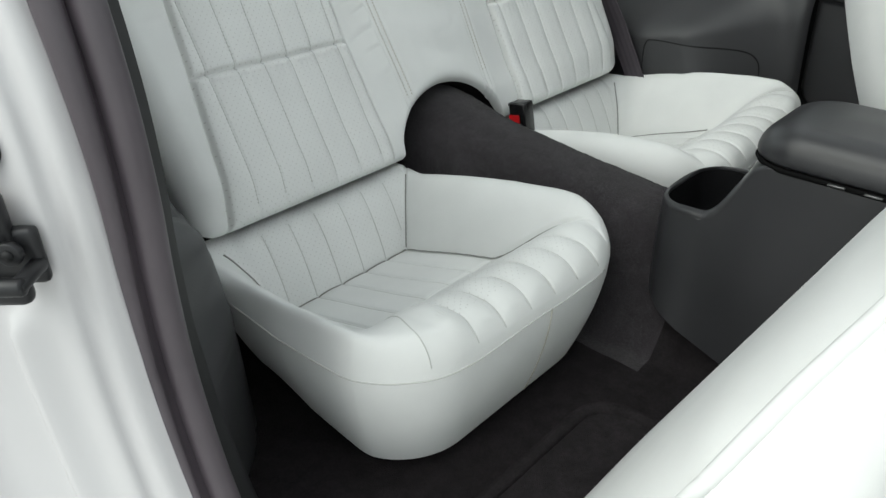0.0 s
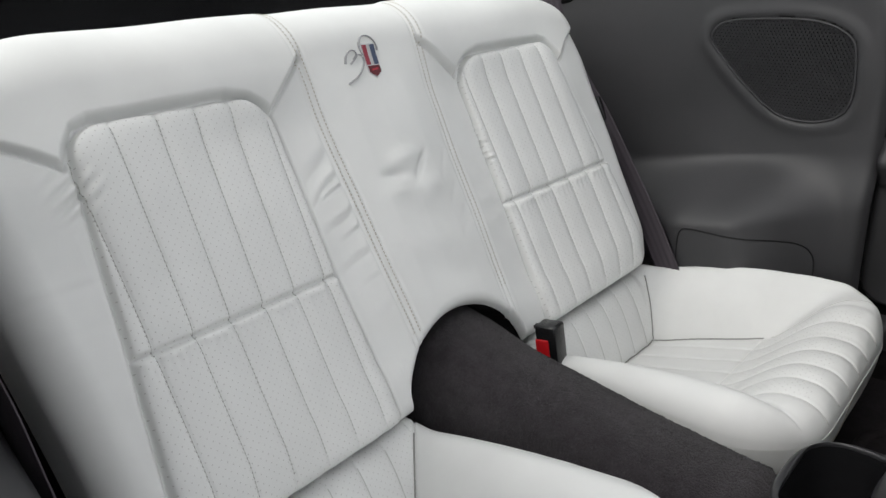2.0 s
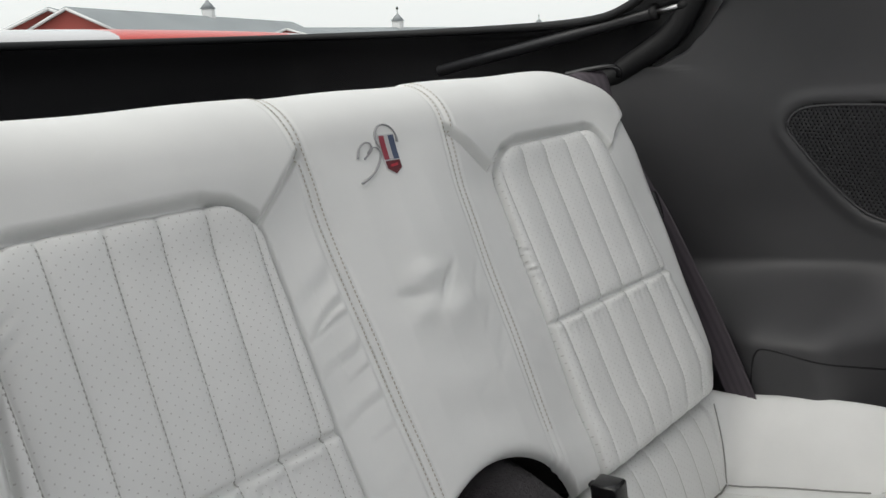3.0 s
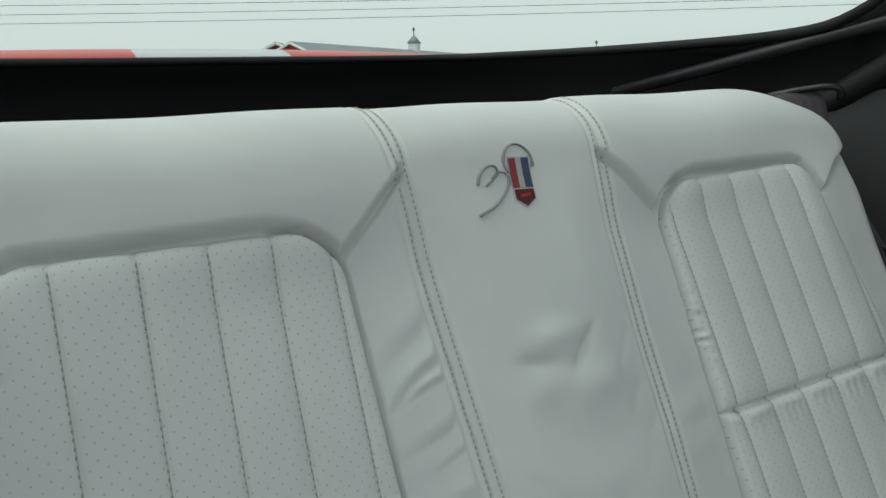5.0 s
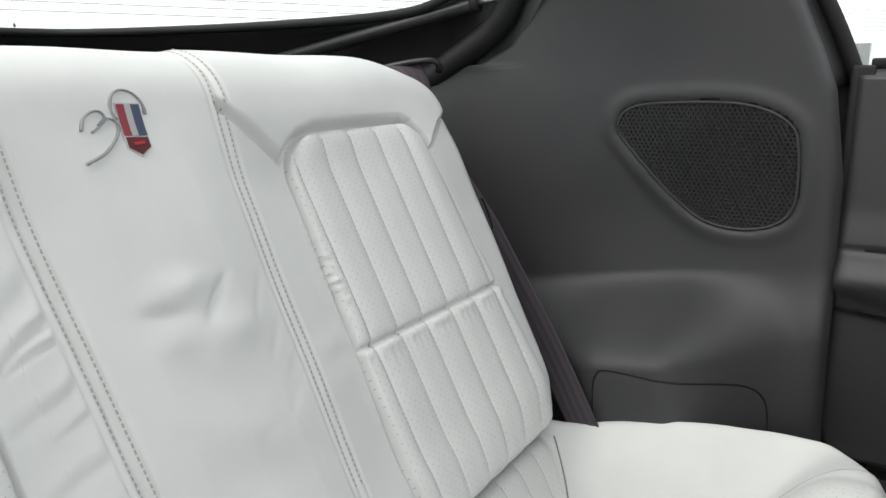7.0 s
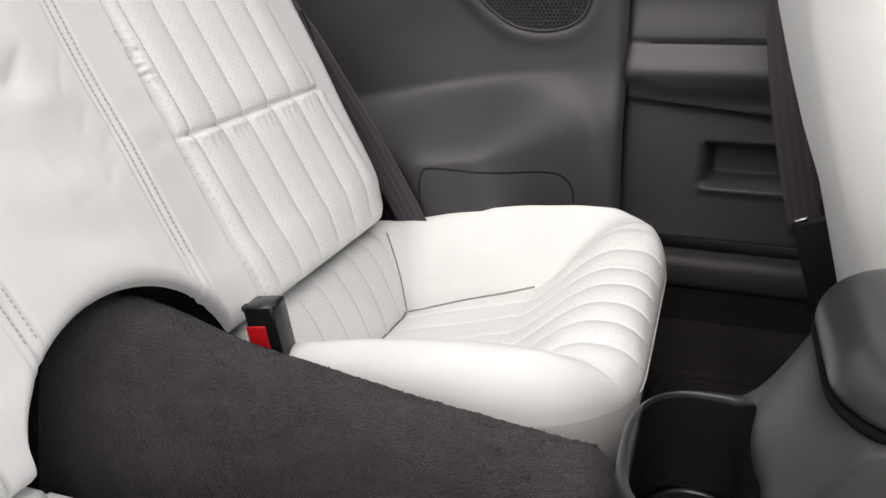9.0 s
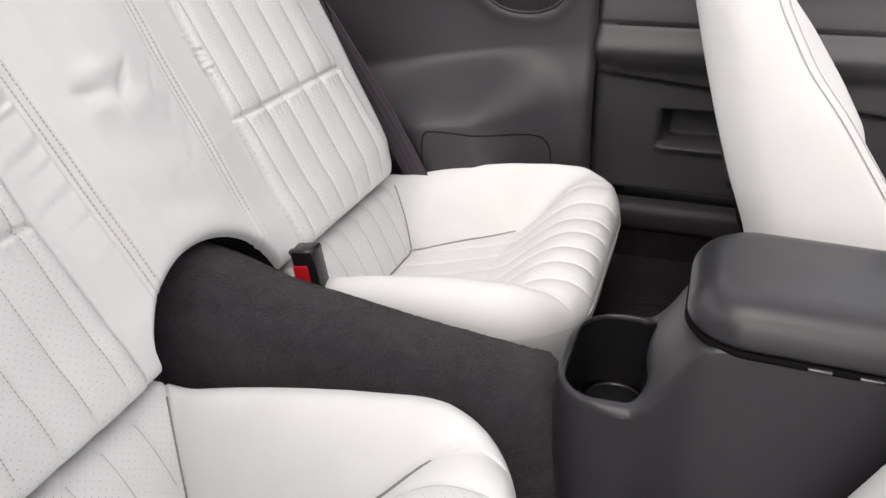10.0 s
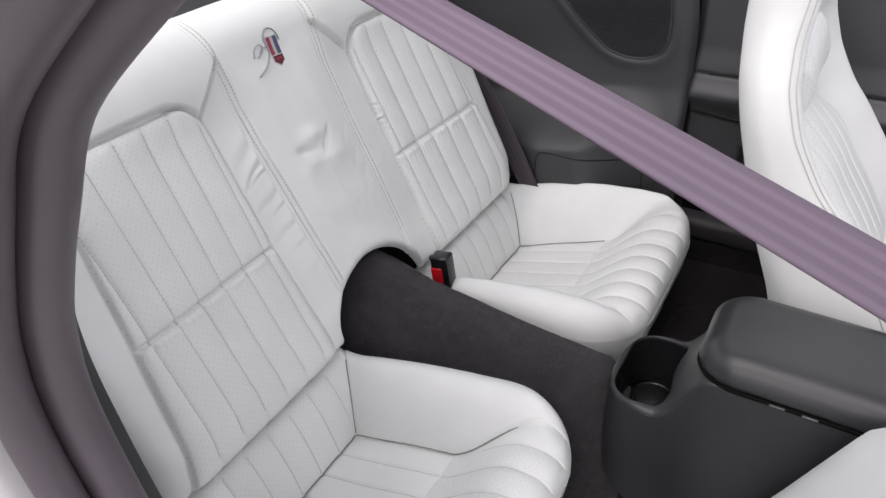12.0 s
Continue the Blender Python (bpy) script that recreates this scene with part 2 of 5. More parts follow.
def cylinder(radius, depth, at=(0, 0, 0), turn=(0, 0, 0), r2=None, sides=24, bevel=0.0):
    bm = bmesh.new()
    bmesh.ops.create_cone(bm, cap_ends=True, segments=sides, radius1=radius, radius2=radius if r2 is None else r2, depth=depth)
    if bevel:
        rim = [e for e in bm.edges if len(e.link_faces) == 2 and any(len(f.verts) > 4 for f in e.link_faces)]
        bmesh.ops.bevel(bm, geom=rim, offset=bevel, segments=2, profile=0.5, affect="EDGES")
    bm.transform(pose(*at, *turn))
    return bm


def ribbon(name, centre, across, width, mat, parent=None, label="", thick=0.0014):
    """A flat strap along centre; across gives the direction of its width."""
    C, A = np.array(centre, float), np.array(across, float)
    if A.ndim == 1:
        A = np.tile(A, (len(C), 1))
    A /= np.linalg.norm(A, axis=1, keepdims=True)
    T = np.gradient(C, axis=0)
    N = np.cross(T, A)
    N /= np.linalg.norm(N, axis=1, keepdims=True)
    prof = [(x, thick / 2 * (1.0 if abs(x) < 0.44 else 0.5)) for x in np.linspace(-0.5, 0.5, 13)]
    prof = prof + [(x, -z) for x, z in reversed(prof)]
    L = np.concatenate([[0], np.cumsum(np.linalg.norm(np.diff(C, axis=0), axis=1))])
    verts, uv = [], []
    for i in range(len(C)):
        for x, z in prof:
            rib = 0.0005 * math.cos(x * 2 * math.pi * 4) * (1 if z > 0 else -1)
            verts.append(C[i] + A[i] * x * width + N[i] * (z + rib))
            uv.append((x * width, L[i]))
    faces = grid_faces(len(C), len(prof), close_v=True)
    faces.append(tuple(range(len(prof))))
    faces.append(tuple(reversed(range((len(C) - 1) * len(prof), len(C) * len(prof)))))
    return mesh_part(name, verts, faces, mat, parent, label, uv=uv)


def sstep(t):
    t = np.clip(t, 0, 1)
    return t * t * (3 - 2 * t)


def bell(d, s):
    return np.exp(-(d / s) ** 2)


def split_grid(P, uv, regions, names, parent, flip=False):
    """One mesh a region out of a grid of points; regions holds an index per quad, names gives (name, material, label)."""
    nu, nv = P.shape[:2]
    N = grid_normals(P) * (-1 if flip else 1)
    V, U, NN = P.reshape(-1, 3), uv.reshape(-1, 2), N.reshape(-1, 3)
    I = np.arange(nu * nv).reshape(nu, nv)
    quads = np.stack([I[:-1, :-1], I[1:, :-1], I[1:, 1:], I[:-1, 1:]], -1)
    if flip:
        quads = quads[..., ::-1]
    for k, (name, mat, label) in names.items():
        q = quads[regions == k]
        if not len(q):
            continue
        used, inv = np.unique(q, return_inverse=True)
        mesh_part(name, V[used], inv.reshape(q.shape).tolist(), mat, parent, label, uv=U[used], normals=NN[used])


def stitches(name, runs, mat, parent, length=0.0042, width=0.0011, height=0.0009, label=""):
    """Short raised threads, joined: runs of (points, normals)."""
    verts, faces = [], []
    for P, N in runs:
        for i in range(0, len(P) - 1, 2):
            t = P[i + 1] - P[i]
            d = np.linalg.norm(t)
            if d < 1e-6:
                continue
            t = t / d
            n = N[i]
            b = np.cross(n, t)
            c = P[i] + n * 0.0002
            k = len(verts)
            for s in (-0.5, 0.5):
                for o, h in ((-1, 0), (-0.5, 1), (0.5, 1), (1, 0)):
                    verts.append(c + t * s * length * (1 if h == 0 else 0.6) + b * o * width / 2 + n * h * height)
            faces += [(k, k + 1, k + 5, k + 4), (k + 1, k + 2, k + 6, k + 5), (k + 2, k + 3, k + 7, k + 6), (k + 3, k + 2, k + 1, k), (k + 4, k + 5, k + 6, k + 7)]
    return mesh_part(name, verts, faces, mat, parent, label)


# ---------------------------------------------------------------- floor, tunnel, shell
FLOOR = 0.44


def slab(name, lo, hi, mat, label, category, kind="structure", r=0.0):
    c = [(a + b) / 2 for a, b in zip(lo, hi)]
    return tagged(part(name, rounded_box([b - a for a, b in zip(lo, hi)], c, r), mat, smooth=bool(r)), label, category, kind=kind)


# ground out of view, made pale to bounce light up into the car
ground_mat, _, _ = grain(material("bounce_ground", (0.3, 0.3, 0.3), 0.9), (0.40, 0.395, 0.385), (0.46, 0.455, 0.445), 60, 0.3, 0.4, 0.004, rough=(0.85, 0.95))
bm = bmesh.new()
bmesh.ops.create_grid(bm, x_segments=8, y_segments=8, size=1500)
bm.transform(Matrix.Translation((0, 0, GROUND)))
tagged(part("ground", bm, ground_mat), "unseen ground made pale to bounce light into the car", "ground", kind="structure")


def carpet_sheet():
    """Floor carpet from side to side, rising over the centre tunnel."""
    ys = np.concatenate([np.linspace(-0.70, -0.2, 14), np.linspace(-0.19, 0.19, 40), np.linspace(0.2, 0.70, 14)])
    xs = np.linspace(-0.35, 1.35, 70)
    X, Y = np.meshgrid(xs, ys, indexing="ij")
    top = np.interp(X, [-0.3, 0.0, 0.06, 0.15, 0.30, 0.47, 0.52, 0.6, 1.35], [0.70, 0.70, 0.692, 0.666, 0.646, 0.628, 0.56, 0.53, 0.53])
    a = np.abs(Y)
    half = np.interp(X, [-0.3, 0.1, 0.5], [0.055, 0.046, 0.044])
    t = (a - half) / 0.085
    hump = np.where(t < 0, 1 - 0.06 * (a / half) ** 2, 0.94 * (1 - sstep(t)))
    rng = np.random.default_rng(3)
    Z = FLOOR + (top - FLOOR) * hump + 0.004 * np.sin(X * 9 + 1.3) * np.sin(Y * 11)
    Z += rng.normal(0, 0.0006, Z.shape)
    P = np.stack([X, Y, Z], -1)
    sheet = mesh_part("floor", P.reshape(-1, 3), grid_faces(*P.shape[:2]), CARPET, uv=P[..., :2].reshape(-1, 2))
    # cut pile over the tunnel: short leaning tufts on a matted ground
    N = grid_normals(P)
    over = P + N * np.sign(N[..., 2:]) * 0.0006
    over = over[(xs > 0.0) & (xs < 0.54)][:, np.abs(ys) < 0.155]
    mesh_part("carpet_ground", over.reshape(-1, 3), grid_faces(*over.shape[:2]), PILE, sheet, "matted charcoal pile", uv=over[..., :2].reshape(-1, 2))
    count = 90000
    gi, gj = np.interp(rng.uniform(0.02, 0.52, count), xs, np.arange(len(xs))), np.interp(rng.uniform(-0.15, 0.15, count), ys, np.arange(len(ys)))
    i0, j0 = np.minimum(gi.astype(int), len(xs) - 2), np.minimum(gj.astype(int), len(ys) - 2)
    fi, fj = (gi - i0)[:, None], (gj - j0)[:, None]
    at = lambda G: (G[i0, j0] * (1 - fi) + G[i0 + 1, j0] * fi) * (1 - fj) + (G[i0, j0 + 1] * (1 - fi) + G[i0 + 1, j0 + 1] * fi) * fj
    base, nor = at(P), at(N)
    nor *= np.sign(nor[:, 2:])
    clump = np.sin(base[:, :1] * 140 + 3 * np.sin(base[:, 1:2] * 60)) * np.sin(base[:, 1:2] * 120 + 2)
    lean = rng.normal(0, 0.55, (count, 3)) + np.array([0.35, 0.1, 0]) * clump
    tip = base + nor * rng.uniform(0.0003, 0.0010, (count, 1)) + lean * 0.0014
    side = np.cross(nor, rng.normal(0, 1, (count, 3)))
    side *= 0.0017 / np.linalg.norm(side, axis=1, keepdims=True)
    other = np.cross(nor, side)
    V = np.stack([base + side, base - 0.5 * side + 0.87 * other, base - 0.5 * side - 0.87 * other, tip], 1).reshape(-1, 3)
    F = [(4 * k + a, 4 * k + b, 4 * k + 3) for k in range(count) for a, b in ((0, 1), (1, 2), (2, 0))]
    x, y = base[:, :1], base[:, 1:2]
    brushed = np.sin(y * 190 + 4 * np.sin(x * 21) + 2 * np.sin(y * 57)) + 0.7 * np.sin(x * 95 + y * 70 + 3 * np.sin(y * 33))
    soft = np.repeat(nor + np.array([0.10, 0.16, 0]) * brushed, 4, axis=0) + rng.normal(0, 0.20, (4 * count, 3))
    soft /= np.linalg.norm(soft, axis=1, keepdims=True)
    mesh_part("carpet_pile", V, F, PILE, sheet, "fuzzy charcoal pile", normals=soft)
    return sheet


tagged(carpet_sheet(), "charcoal cut-pile carpet over the floor and centre tunnel", "carpet", kind="structure")


def floor_mat(sign, x0, x1, y0, y1):
    mat = thing("floor_mat", "charcoal carpet floor mat with a raised bound edge", "floor mat", "floor mats")
    r = 0.05
    pts = []
    for cx, cy, a0 in ((x0 + r, y0 + r, 180), (x1 - r, y0 + r, 270), (x1 - r, y1 - r, 0), (x0 + r, y1 - r, 90)):
        for k in range(10):
            w = radians(a0 + 90 * k / 9)
            pts.append((cx + r * math.cos(w), sign * (cy + r * math.sin(w)), FLOOR + 0.016))
    pts = np.array(pts)
    ring = np.vstack([np.linspace(pts[k], pts[(k + 1) % 40], 12 if k % 10 == 9 else 3, endpoint=False) for k in range(40)])
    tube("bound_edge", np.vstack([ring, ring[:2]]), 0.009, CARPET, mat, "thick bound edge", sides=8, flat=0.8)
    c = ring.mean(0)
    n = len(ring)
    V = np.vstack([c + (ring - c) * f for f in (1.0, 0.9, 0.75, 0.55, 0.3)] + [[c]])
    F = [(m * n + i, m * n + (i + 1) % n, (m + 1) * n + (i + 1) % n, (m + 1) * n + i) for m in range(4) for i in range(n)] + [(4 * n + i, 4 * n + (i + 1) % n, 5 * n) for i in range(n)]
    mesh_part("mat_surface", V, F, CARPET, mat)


floor_mat(-1, 0.535, 1.15, 0.245, 0.59)
floor_mat(1, 0.492, 1.10, 0.185, 0.457)

# ---------------------------------------------------------------- rear seat back
BACK_O = np.array([0.104, 0.0, 0.638])
BACK_A = radians(27.5)
BACK_V = np.array([-math.sin(BACK_A), 0, math.cos(BACK_A)])
BACK_N = np.array([math.cos(BACK_A), 0, math.sin(BACK_A)])
BAND = ([0.0, 0.100, 0.105, 0.171, 0.182, 0.199, 0.227, 0.385, 0.402, 0.416, 0.425, 0.469, 0.51], [0.60, 0.60, 0.466, 0.405, 0.416, 0.428, 0.435, 0.434, 0.428, 0.410, 0.391, 0.430, 0.462])
PLEATS = [0.190 + 0.0456 * k for k in range(6)]
CROSS = 0.197


def centre_seam(s):
    """The two seams of the centre panel draw together towards the tunnel."""
    return 0.088 + 0.044 * np.clip(s, 0, 0.5)


def band_distance(a, s):
    """Distance above (+) or below (-) the lower seam of the head band."""
    xs, ys = BAND[0][2:], BAND[1][2:]
    best = np.full(np.shape(a), 9.0)
    for x0, y0, x1, y1 in zip(xs[:-1], ys[:-1], xs[1:], ys[1:]):
        dx, dy = x1 - x0, y1 - y0
        t = np.clip(((a - x0) * dx + (s - y0) * dy) / (dx * dx + dy * dy), 0, 1)
        best = np.minimum(best, np.hypot(a - x0 - t * dx, s - y0 - t * dy))
    return np.where(s > np.interp(a, xs, ys), best, -best)


def pleat_shift(a, s):
    """The passenger side's pleats were drawn a little towards the centre, most of all at the top."""
    return (0.001 + 0.045 * np.clip(s - 0.2, 0, 0.22)) * (1 - sstep((a - 0.30) / 0.12))


def pleat_across(u, s):
    return np.abs(u) + np.where(u < 0, pleat_shift(np.abs(u), s), 0)


def panel_distance(a, s):
    sc = np.clip(s, 0, 0.45)
    inner, outer = 0.161 + 0.042 * sc, 0.463 - 0.118 * sc
    mid, half = (inner + outer) / 2, (outer - inner) / 2
    r = np.where(a < mid, 0.046, 0.034)
    qx = np.abs(a - mid) - half + r
    qs = np.abs(s - 0.1655) - 0.2660 + r
    return np.hypot(np.maximum(qx, 0), np.maximum(qs, 0)) + np.minimum(np.maximum(qx, qs), 0) - r


def dish(a, s):
    """Bucket form: hollow beside the centre, proud towards the outer bolsters."""
    d = np.interp(a, [0.0, 0.05, 0.10, 0.15, 0.19, 0.23, 0.28, 0.34, 0.39, 0.44, 0.48, 0.52], [0.0, -0.002, -0.008, -0.014, -0.017, -0.017, -0.013, -0.005, 0.002, 0.006, 0.006, 0.004])
    return d * (1 - sstep((s - 0.38) / 0.08)) * sstep((s + 0.02) / 0.10) - 0.012 * sstep((0.06 - s) / 0.06)


FOLDS = [(0.354, 0.7, 0.012, 0.0020, 1.0), (0.320, 0.6, 0.006, 0.0030, 0.9), (0.301, 0.3, 0.004, 0.0026, 0.7), (0.270, 0.4, 0.007, 0.0018, 0.9), (0.243, 0.2, 0.004, 0.0016, 0.5), (0.214, 0.3, 0.007, 0.0016, 0.9), (0.178, 0.1, 0.005, 0.0012, 0.6), (0.138, 0.2, 0.008, 0.0010, 0.8)]


def sd_out(u, s):
    """Negative outside the pleated panel, for the strip beside it."""
    return -panel_distance(pleat_across(u, s), s)


def back_relief(u, s):
    """Height of the upholstery over the plain back, at u across and s up."""
    a = np.abs(u)
    ap = pleat_across(u, s)
    sd = panel_distance(ap, s)
    inside = sstep(-sd / 0.004)
    h = 0.0105 * (1 - np.exp(np.minimum(sd, 0) / 0.009)) * (sd < 0)
    h = h - 0.0072 * bell(sd, 0.0022)
    near = np.min([np.abs(ap - p) for p in PLEATS], axis=0)
    h = h + inside * (0.0022 * (1 - bell(near, 0.008)) - 0.0020 * bell(near, 0.0015))
    h = h - inside * 0.0062 * bell(s - CROSS, 0.0028) - inside * 0.0022 * bell(s - CROSS, 0.010)
    # full, puckered lip of each pleat under the cross seam
    h = h + inside * (1 - bell(near, 0.006)) * 0.0026 * bell(s - CROSS + 0.008, 0.0055)
    h = h + inside * 0.0004 * bell(s - CROSS + 0.014, 0.012) * np.sin(u * 620 + 1.4 * np.sin(u * 77))
    # centre seams
    ds = a - centre_seam(s)
    h = h - 0.0035 * bell(ds, 0.003) - 0.0015 * bell(np.abs(ds) - 0.009, 0.002)
    # head band
    d = band_distance(a, s)
    band = sstep((a - 0.103) / 0.006)
    h = h + band * (0.0075 * sstep(d / 0.008) - 0.0060 * bell(d, 0.0024))
    h = h + (1 - band) * 0.005 * sstep((s - 0.44) / 0.06)
    h = h + dish(a, s)
    # slack leather: sharp folds drawn from the seam into the strip beside the panel, and dents in the middle
    across = np.clip((-u - centre_seam(s) - 0.004) / 0.055, 0, 1.3)
    strip = sstep((-u - centre_seam(s) - 0.009) / 0.008) * sstep(-sd_out(u, s) / 0.010)
    for at, tilt, wide, deep, reach in FOLDS:
        d = s - at + tilt * across * 0.05 + 0.0014 * np.sin(across * 6 + at * 300)
        run_out = np.exp(-(across / reach) ** 2)
        h = h + strip * run_out * deep * (bell(d - wide, wide) - 0.8 * bell(d + 0.6 * wide, 0.7 * wide))
    fold2 = bell(u - 0.137, 0.02) * sstep((s - 0.05) / 0.05) * sstep((0.36 - s) / 0.1)
    h = h + fold2 * 0.0008 * np.sin(s * 120 + 2 * np.sin(s * 31))
    pucker = bell(u - 0.176, 0.008) * bell(s - 0.283, 0.042)
    h = h + pucker * 0.0022 * (np.sin(s * 470 + 2.6 * np.sin(s * 97)) * np.sin(s * 131 + 0.6) + 0.5 * np.sin(s * 690 + u * 300))
    pucker = bell(u + 0.425, 0.02) * bell(s - 0.365, 0.022)
    h = h + pucker * 0.0030 * np.sin(s * 380 - u * 220)
    h = h - 0.0048 * bell(u + 0.030, 0.017) * bell(s - 0.290 + 0.2 * (u + 0.03), 0.0065) - 0.0060 * bell(u - 0.022, 0.014) * bell(s - 0.292 - 0.8 * (u - 0.022), 0.0065)
    h = h + 0.0052 * bell(u + 0.004, 0.026) * bell(s - 0.308, 0.013) + 0.0048 * bell(u - 0.028, 0.028) * bell(s - 0.262, 0.016) + 0.0030 * bell(u + 0.032, 0.02) * bell(s - 0.268, 0.012)
    for uu, ss, tilt in ((0.066, 0.24, 0.9), (0.078, 0.215, 0.8), (0.060, 0.185, 0.7), (0.02, 0.17, 0.2), (-0.06, 0.20, -0.4), (0.07, 0.285, 1.2)):
        h = h - 0.0009 * bell(u - uu, 0.016) * bell(s - ss - tilt * (u - uu), 0.007)
    h = h + 0.0018 * bell(u - 0.005, 0.05) * np.sin(s * 75 + u * 30 + 0.5) * sstep((0.27 - s) / 0.06) * sstep((s - 0.10) / 0.04)
    h = h + 0.0012 * np.sin(u * 23 + s * 9) * np.sin(s * 31 - u * 11) * (1 - inside)
    return h


def arch(u):
    """Lower edge of the back, cut out over the tunnel."""
    t = np.clip(1 - ((u + 0.013) / 0.122) ** 2, 0, None)
    corner = 0.014 * sstep((np.abs(u) - 0.465) / 0.05) ** 2
    return -0.003 + 0.094 * t ** 0.62 + corner


TOP = 0.469


def back_point(q, s):
    """Point of the back at q round from side to side and s from below over the top."""
    side, rs, r = 0.462, 0.042, 0.075
    flare = 0.022 * sstep(s / 0.45)
    e = np.maximum(np.abs(q) - side, 0)
    psi = np.minimum(e / rs, math.pi / 2)
    u = np.sign(q) * (np.minimum(np.abs(q), side) + rs * np.sin(psi)) * (1 + flare / 0.5)
    w = -rs * (1 - np.cos(psi)) - np.maximum(e - rs * math.pi / 2, 0)
    low = arch(u)
    sv = np.maximum(s, low)
    h = sv - low
    rb = 0.018
    w = w - np.where(h < rb, rb - np.sqrt(np.maximum(rb ** 2 - (rb - h) ** 2, 0)), 0)
    phi = np.maximum(sv - TOP, 0) / r
    drop = 0.032 * sstep((np.abs(u) - 0.36) / 0.16) ** 2
    v = np.where(phi > 0, TOP + r * np.sin(phi), sv) - drop * sstep((sv - 0.30) / 0.25)
    w = w - np.where(phi > 0, r * (1 - np.cos(phi)), 0)
    fade = np.cos(np.minimum(psi, math.pi / 2))
    h = back_relief(u, sv) * (0.15 + 0.85 * fade)
    nv, nw = np.sin(np.minimum(phi, math.pi)), np.cos(np.minimum(phi, math.pi))
    v, w = v + h * nv, w + h * nw
    return u, sv, BACK_O + v[..., None] * BACK_V + w[..., None] * BACK_N + u[..., None] * np.array([0, 1.0, 0])


def rear_seat_back():
    seat = thing("rear_bench", "white leather rear bench backrest with pleated perforated panels", "rear seat")
    qs = np.concatenate([[-0.60], np.linspace(-0.555, 0.555, 760), [0.60]])
    tt = np.concatenate([np.linspace(0, 0.04, 12, endpoint=False), np.linspace(0.04, 0.48, 270, endpoint=False), np.linspace(0.48, 0.66, 44)])
    Q, T = np.meshgrid(qs, tt, indexing="ij")
    low = arch(np.clip(Q, -0.51, 0.51))
    S = low + (0.66 - low) * (T / 0.66)
    U, SV, P = back_point(Q, S)
    a, s = np.abs(U), SV
    sd = panel_distance(pleat_across(U, s), s)
    edge = np.interp(a, *BAND)
    reg = np.full(a.shape, 5)
    mid = a <= centre_seam(s)
    reg[~mid & (a < 0.306)] = 1
    reg[sd < 0] = 2
    reg[(s > edge) & ~mid] = 3
    reg = reg * 2 + (U > 0)
    reg[mid] = 0
    regq = reg[:-1, :-1]
    names = {0: ("centre_panel", LEATHER, "smooth white leather centre with slack dents")}
    for k in (0, 1):
        names[2 + k] = ("gusset", LEATHER, "wrinkled white leather strip")
        names[4 + k] = ("pleated_panel", PERFORATED, "pleated perforated white leather")
        names[6 + k] = ("head_band", LEATHER, "smooth padded white leather")
        names[10 + k] = ("side_bolster", LEATHER, "smooth white leather")
    split_grid(P, np.stack([U, SV], -1), regq, names, seat)
    # dark strip behind the lower edge, standing in for the shaded carpet there
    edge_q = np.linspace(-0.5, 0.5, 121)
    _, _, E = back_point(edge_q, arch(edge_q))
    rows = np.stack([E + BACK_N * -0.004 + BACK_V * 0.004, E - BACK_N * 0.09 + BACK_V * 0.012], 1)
    mesh_part("edge_shade", rows.reshape(-1, 3), grid_faces(121, 2), CARPET, seat, "dark strip standing in for shade under the edge")
    # stitching
    def run(us, ss, step=0.0026):
        pts = smoothed(np.stack([us, ss], 1), max(4, int(np.sum(np.hypot(np.diff(us), np.diff(ss))) / step)))
        q = pts[:, 0] / (1 + 0.044 * sstep(pts[:, 1] / 0.45))
        _, _, C = back_point(q, pts[:, 1])
        _, _, Cu = back_point(q + 0.002, pts[:, 1])
        _, _, Cs = back_point(q, pts[:, 1] + 0.002)
        n = np.cross(Cu - C, Cs - C)
        return C, n / np.linalg.norm(n, axis=1, keepdims=True)
    for sign in (-1, 1):
        ss = np.linspace(0.09, 0.55, 12)
        for o in (-0.0048, 0.0048):
            stitches("stitching", [run(sign * (centre_seam(ss) + o), ss)], THREAD, seat, label="row of beige thread", length=0.0034, width=0.0015, height=0.0009)
        rr = []
        for p in PLEATS:
            ss = np.linspace(0.02, 0.422 if 0.2 < p < 0.4 else 0.398, 8)
            rr.append(run(sign * (p - (pleat_shift(p, ss) if sign < 0 else 0 * ss)), ss, 0.0026))
        for one in rr:
            C, n = one
            tube("pleat_seam", C, 0.0007, PALE_SEAM, seat, sides=5)
            stitches("pleat_stitching", [(C + n * 0.0005, n)], PLEAT_THREAD, seat, length=0.0024, width=0.0014, height=0.0005)
    return run


back_run = rear_seat_back()


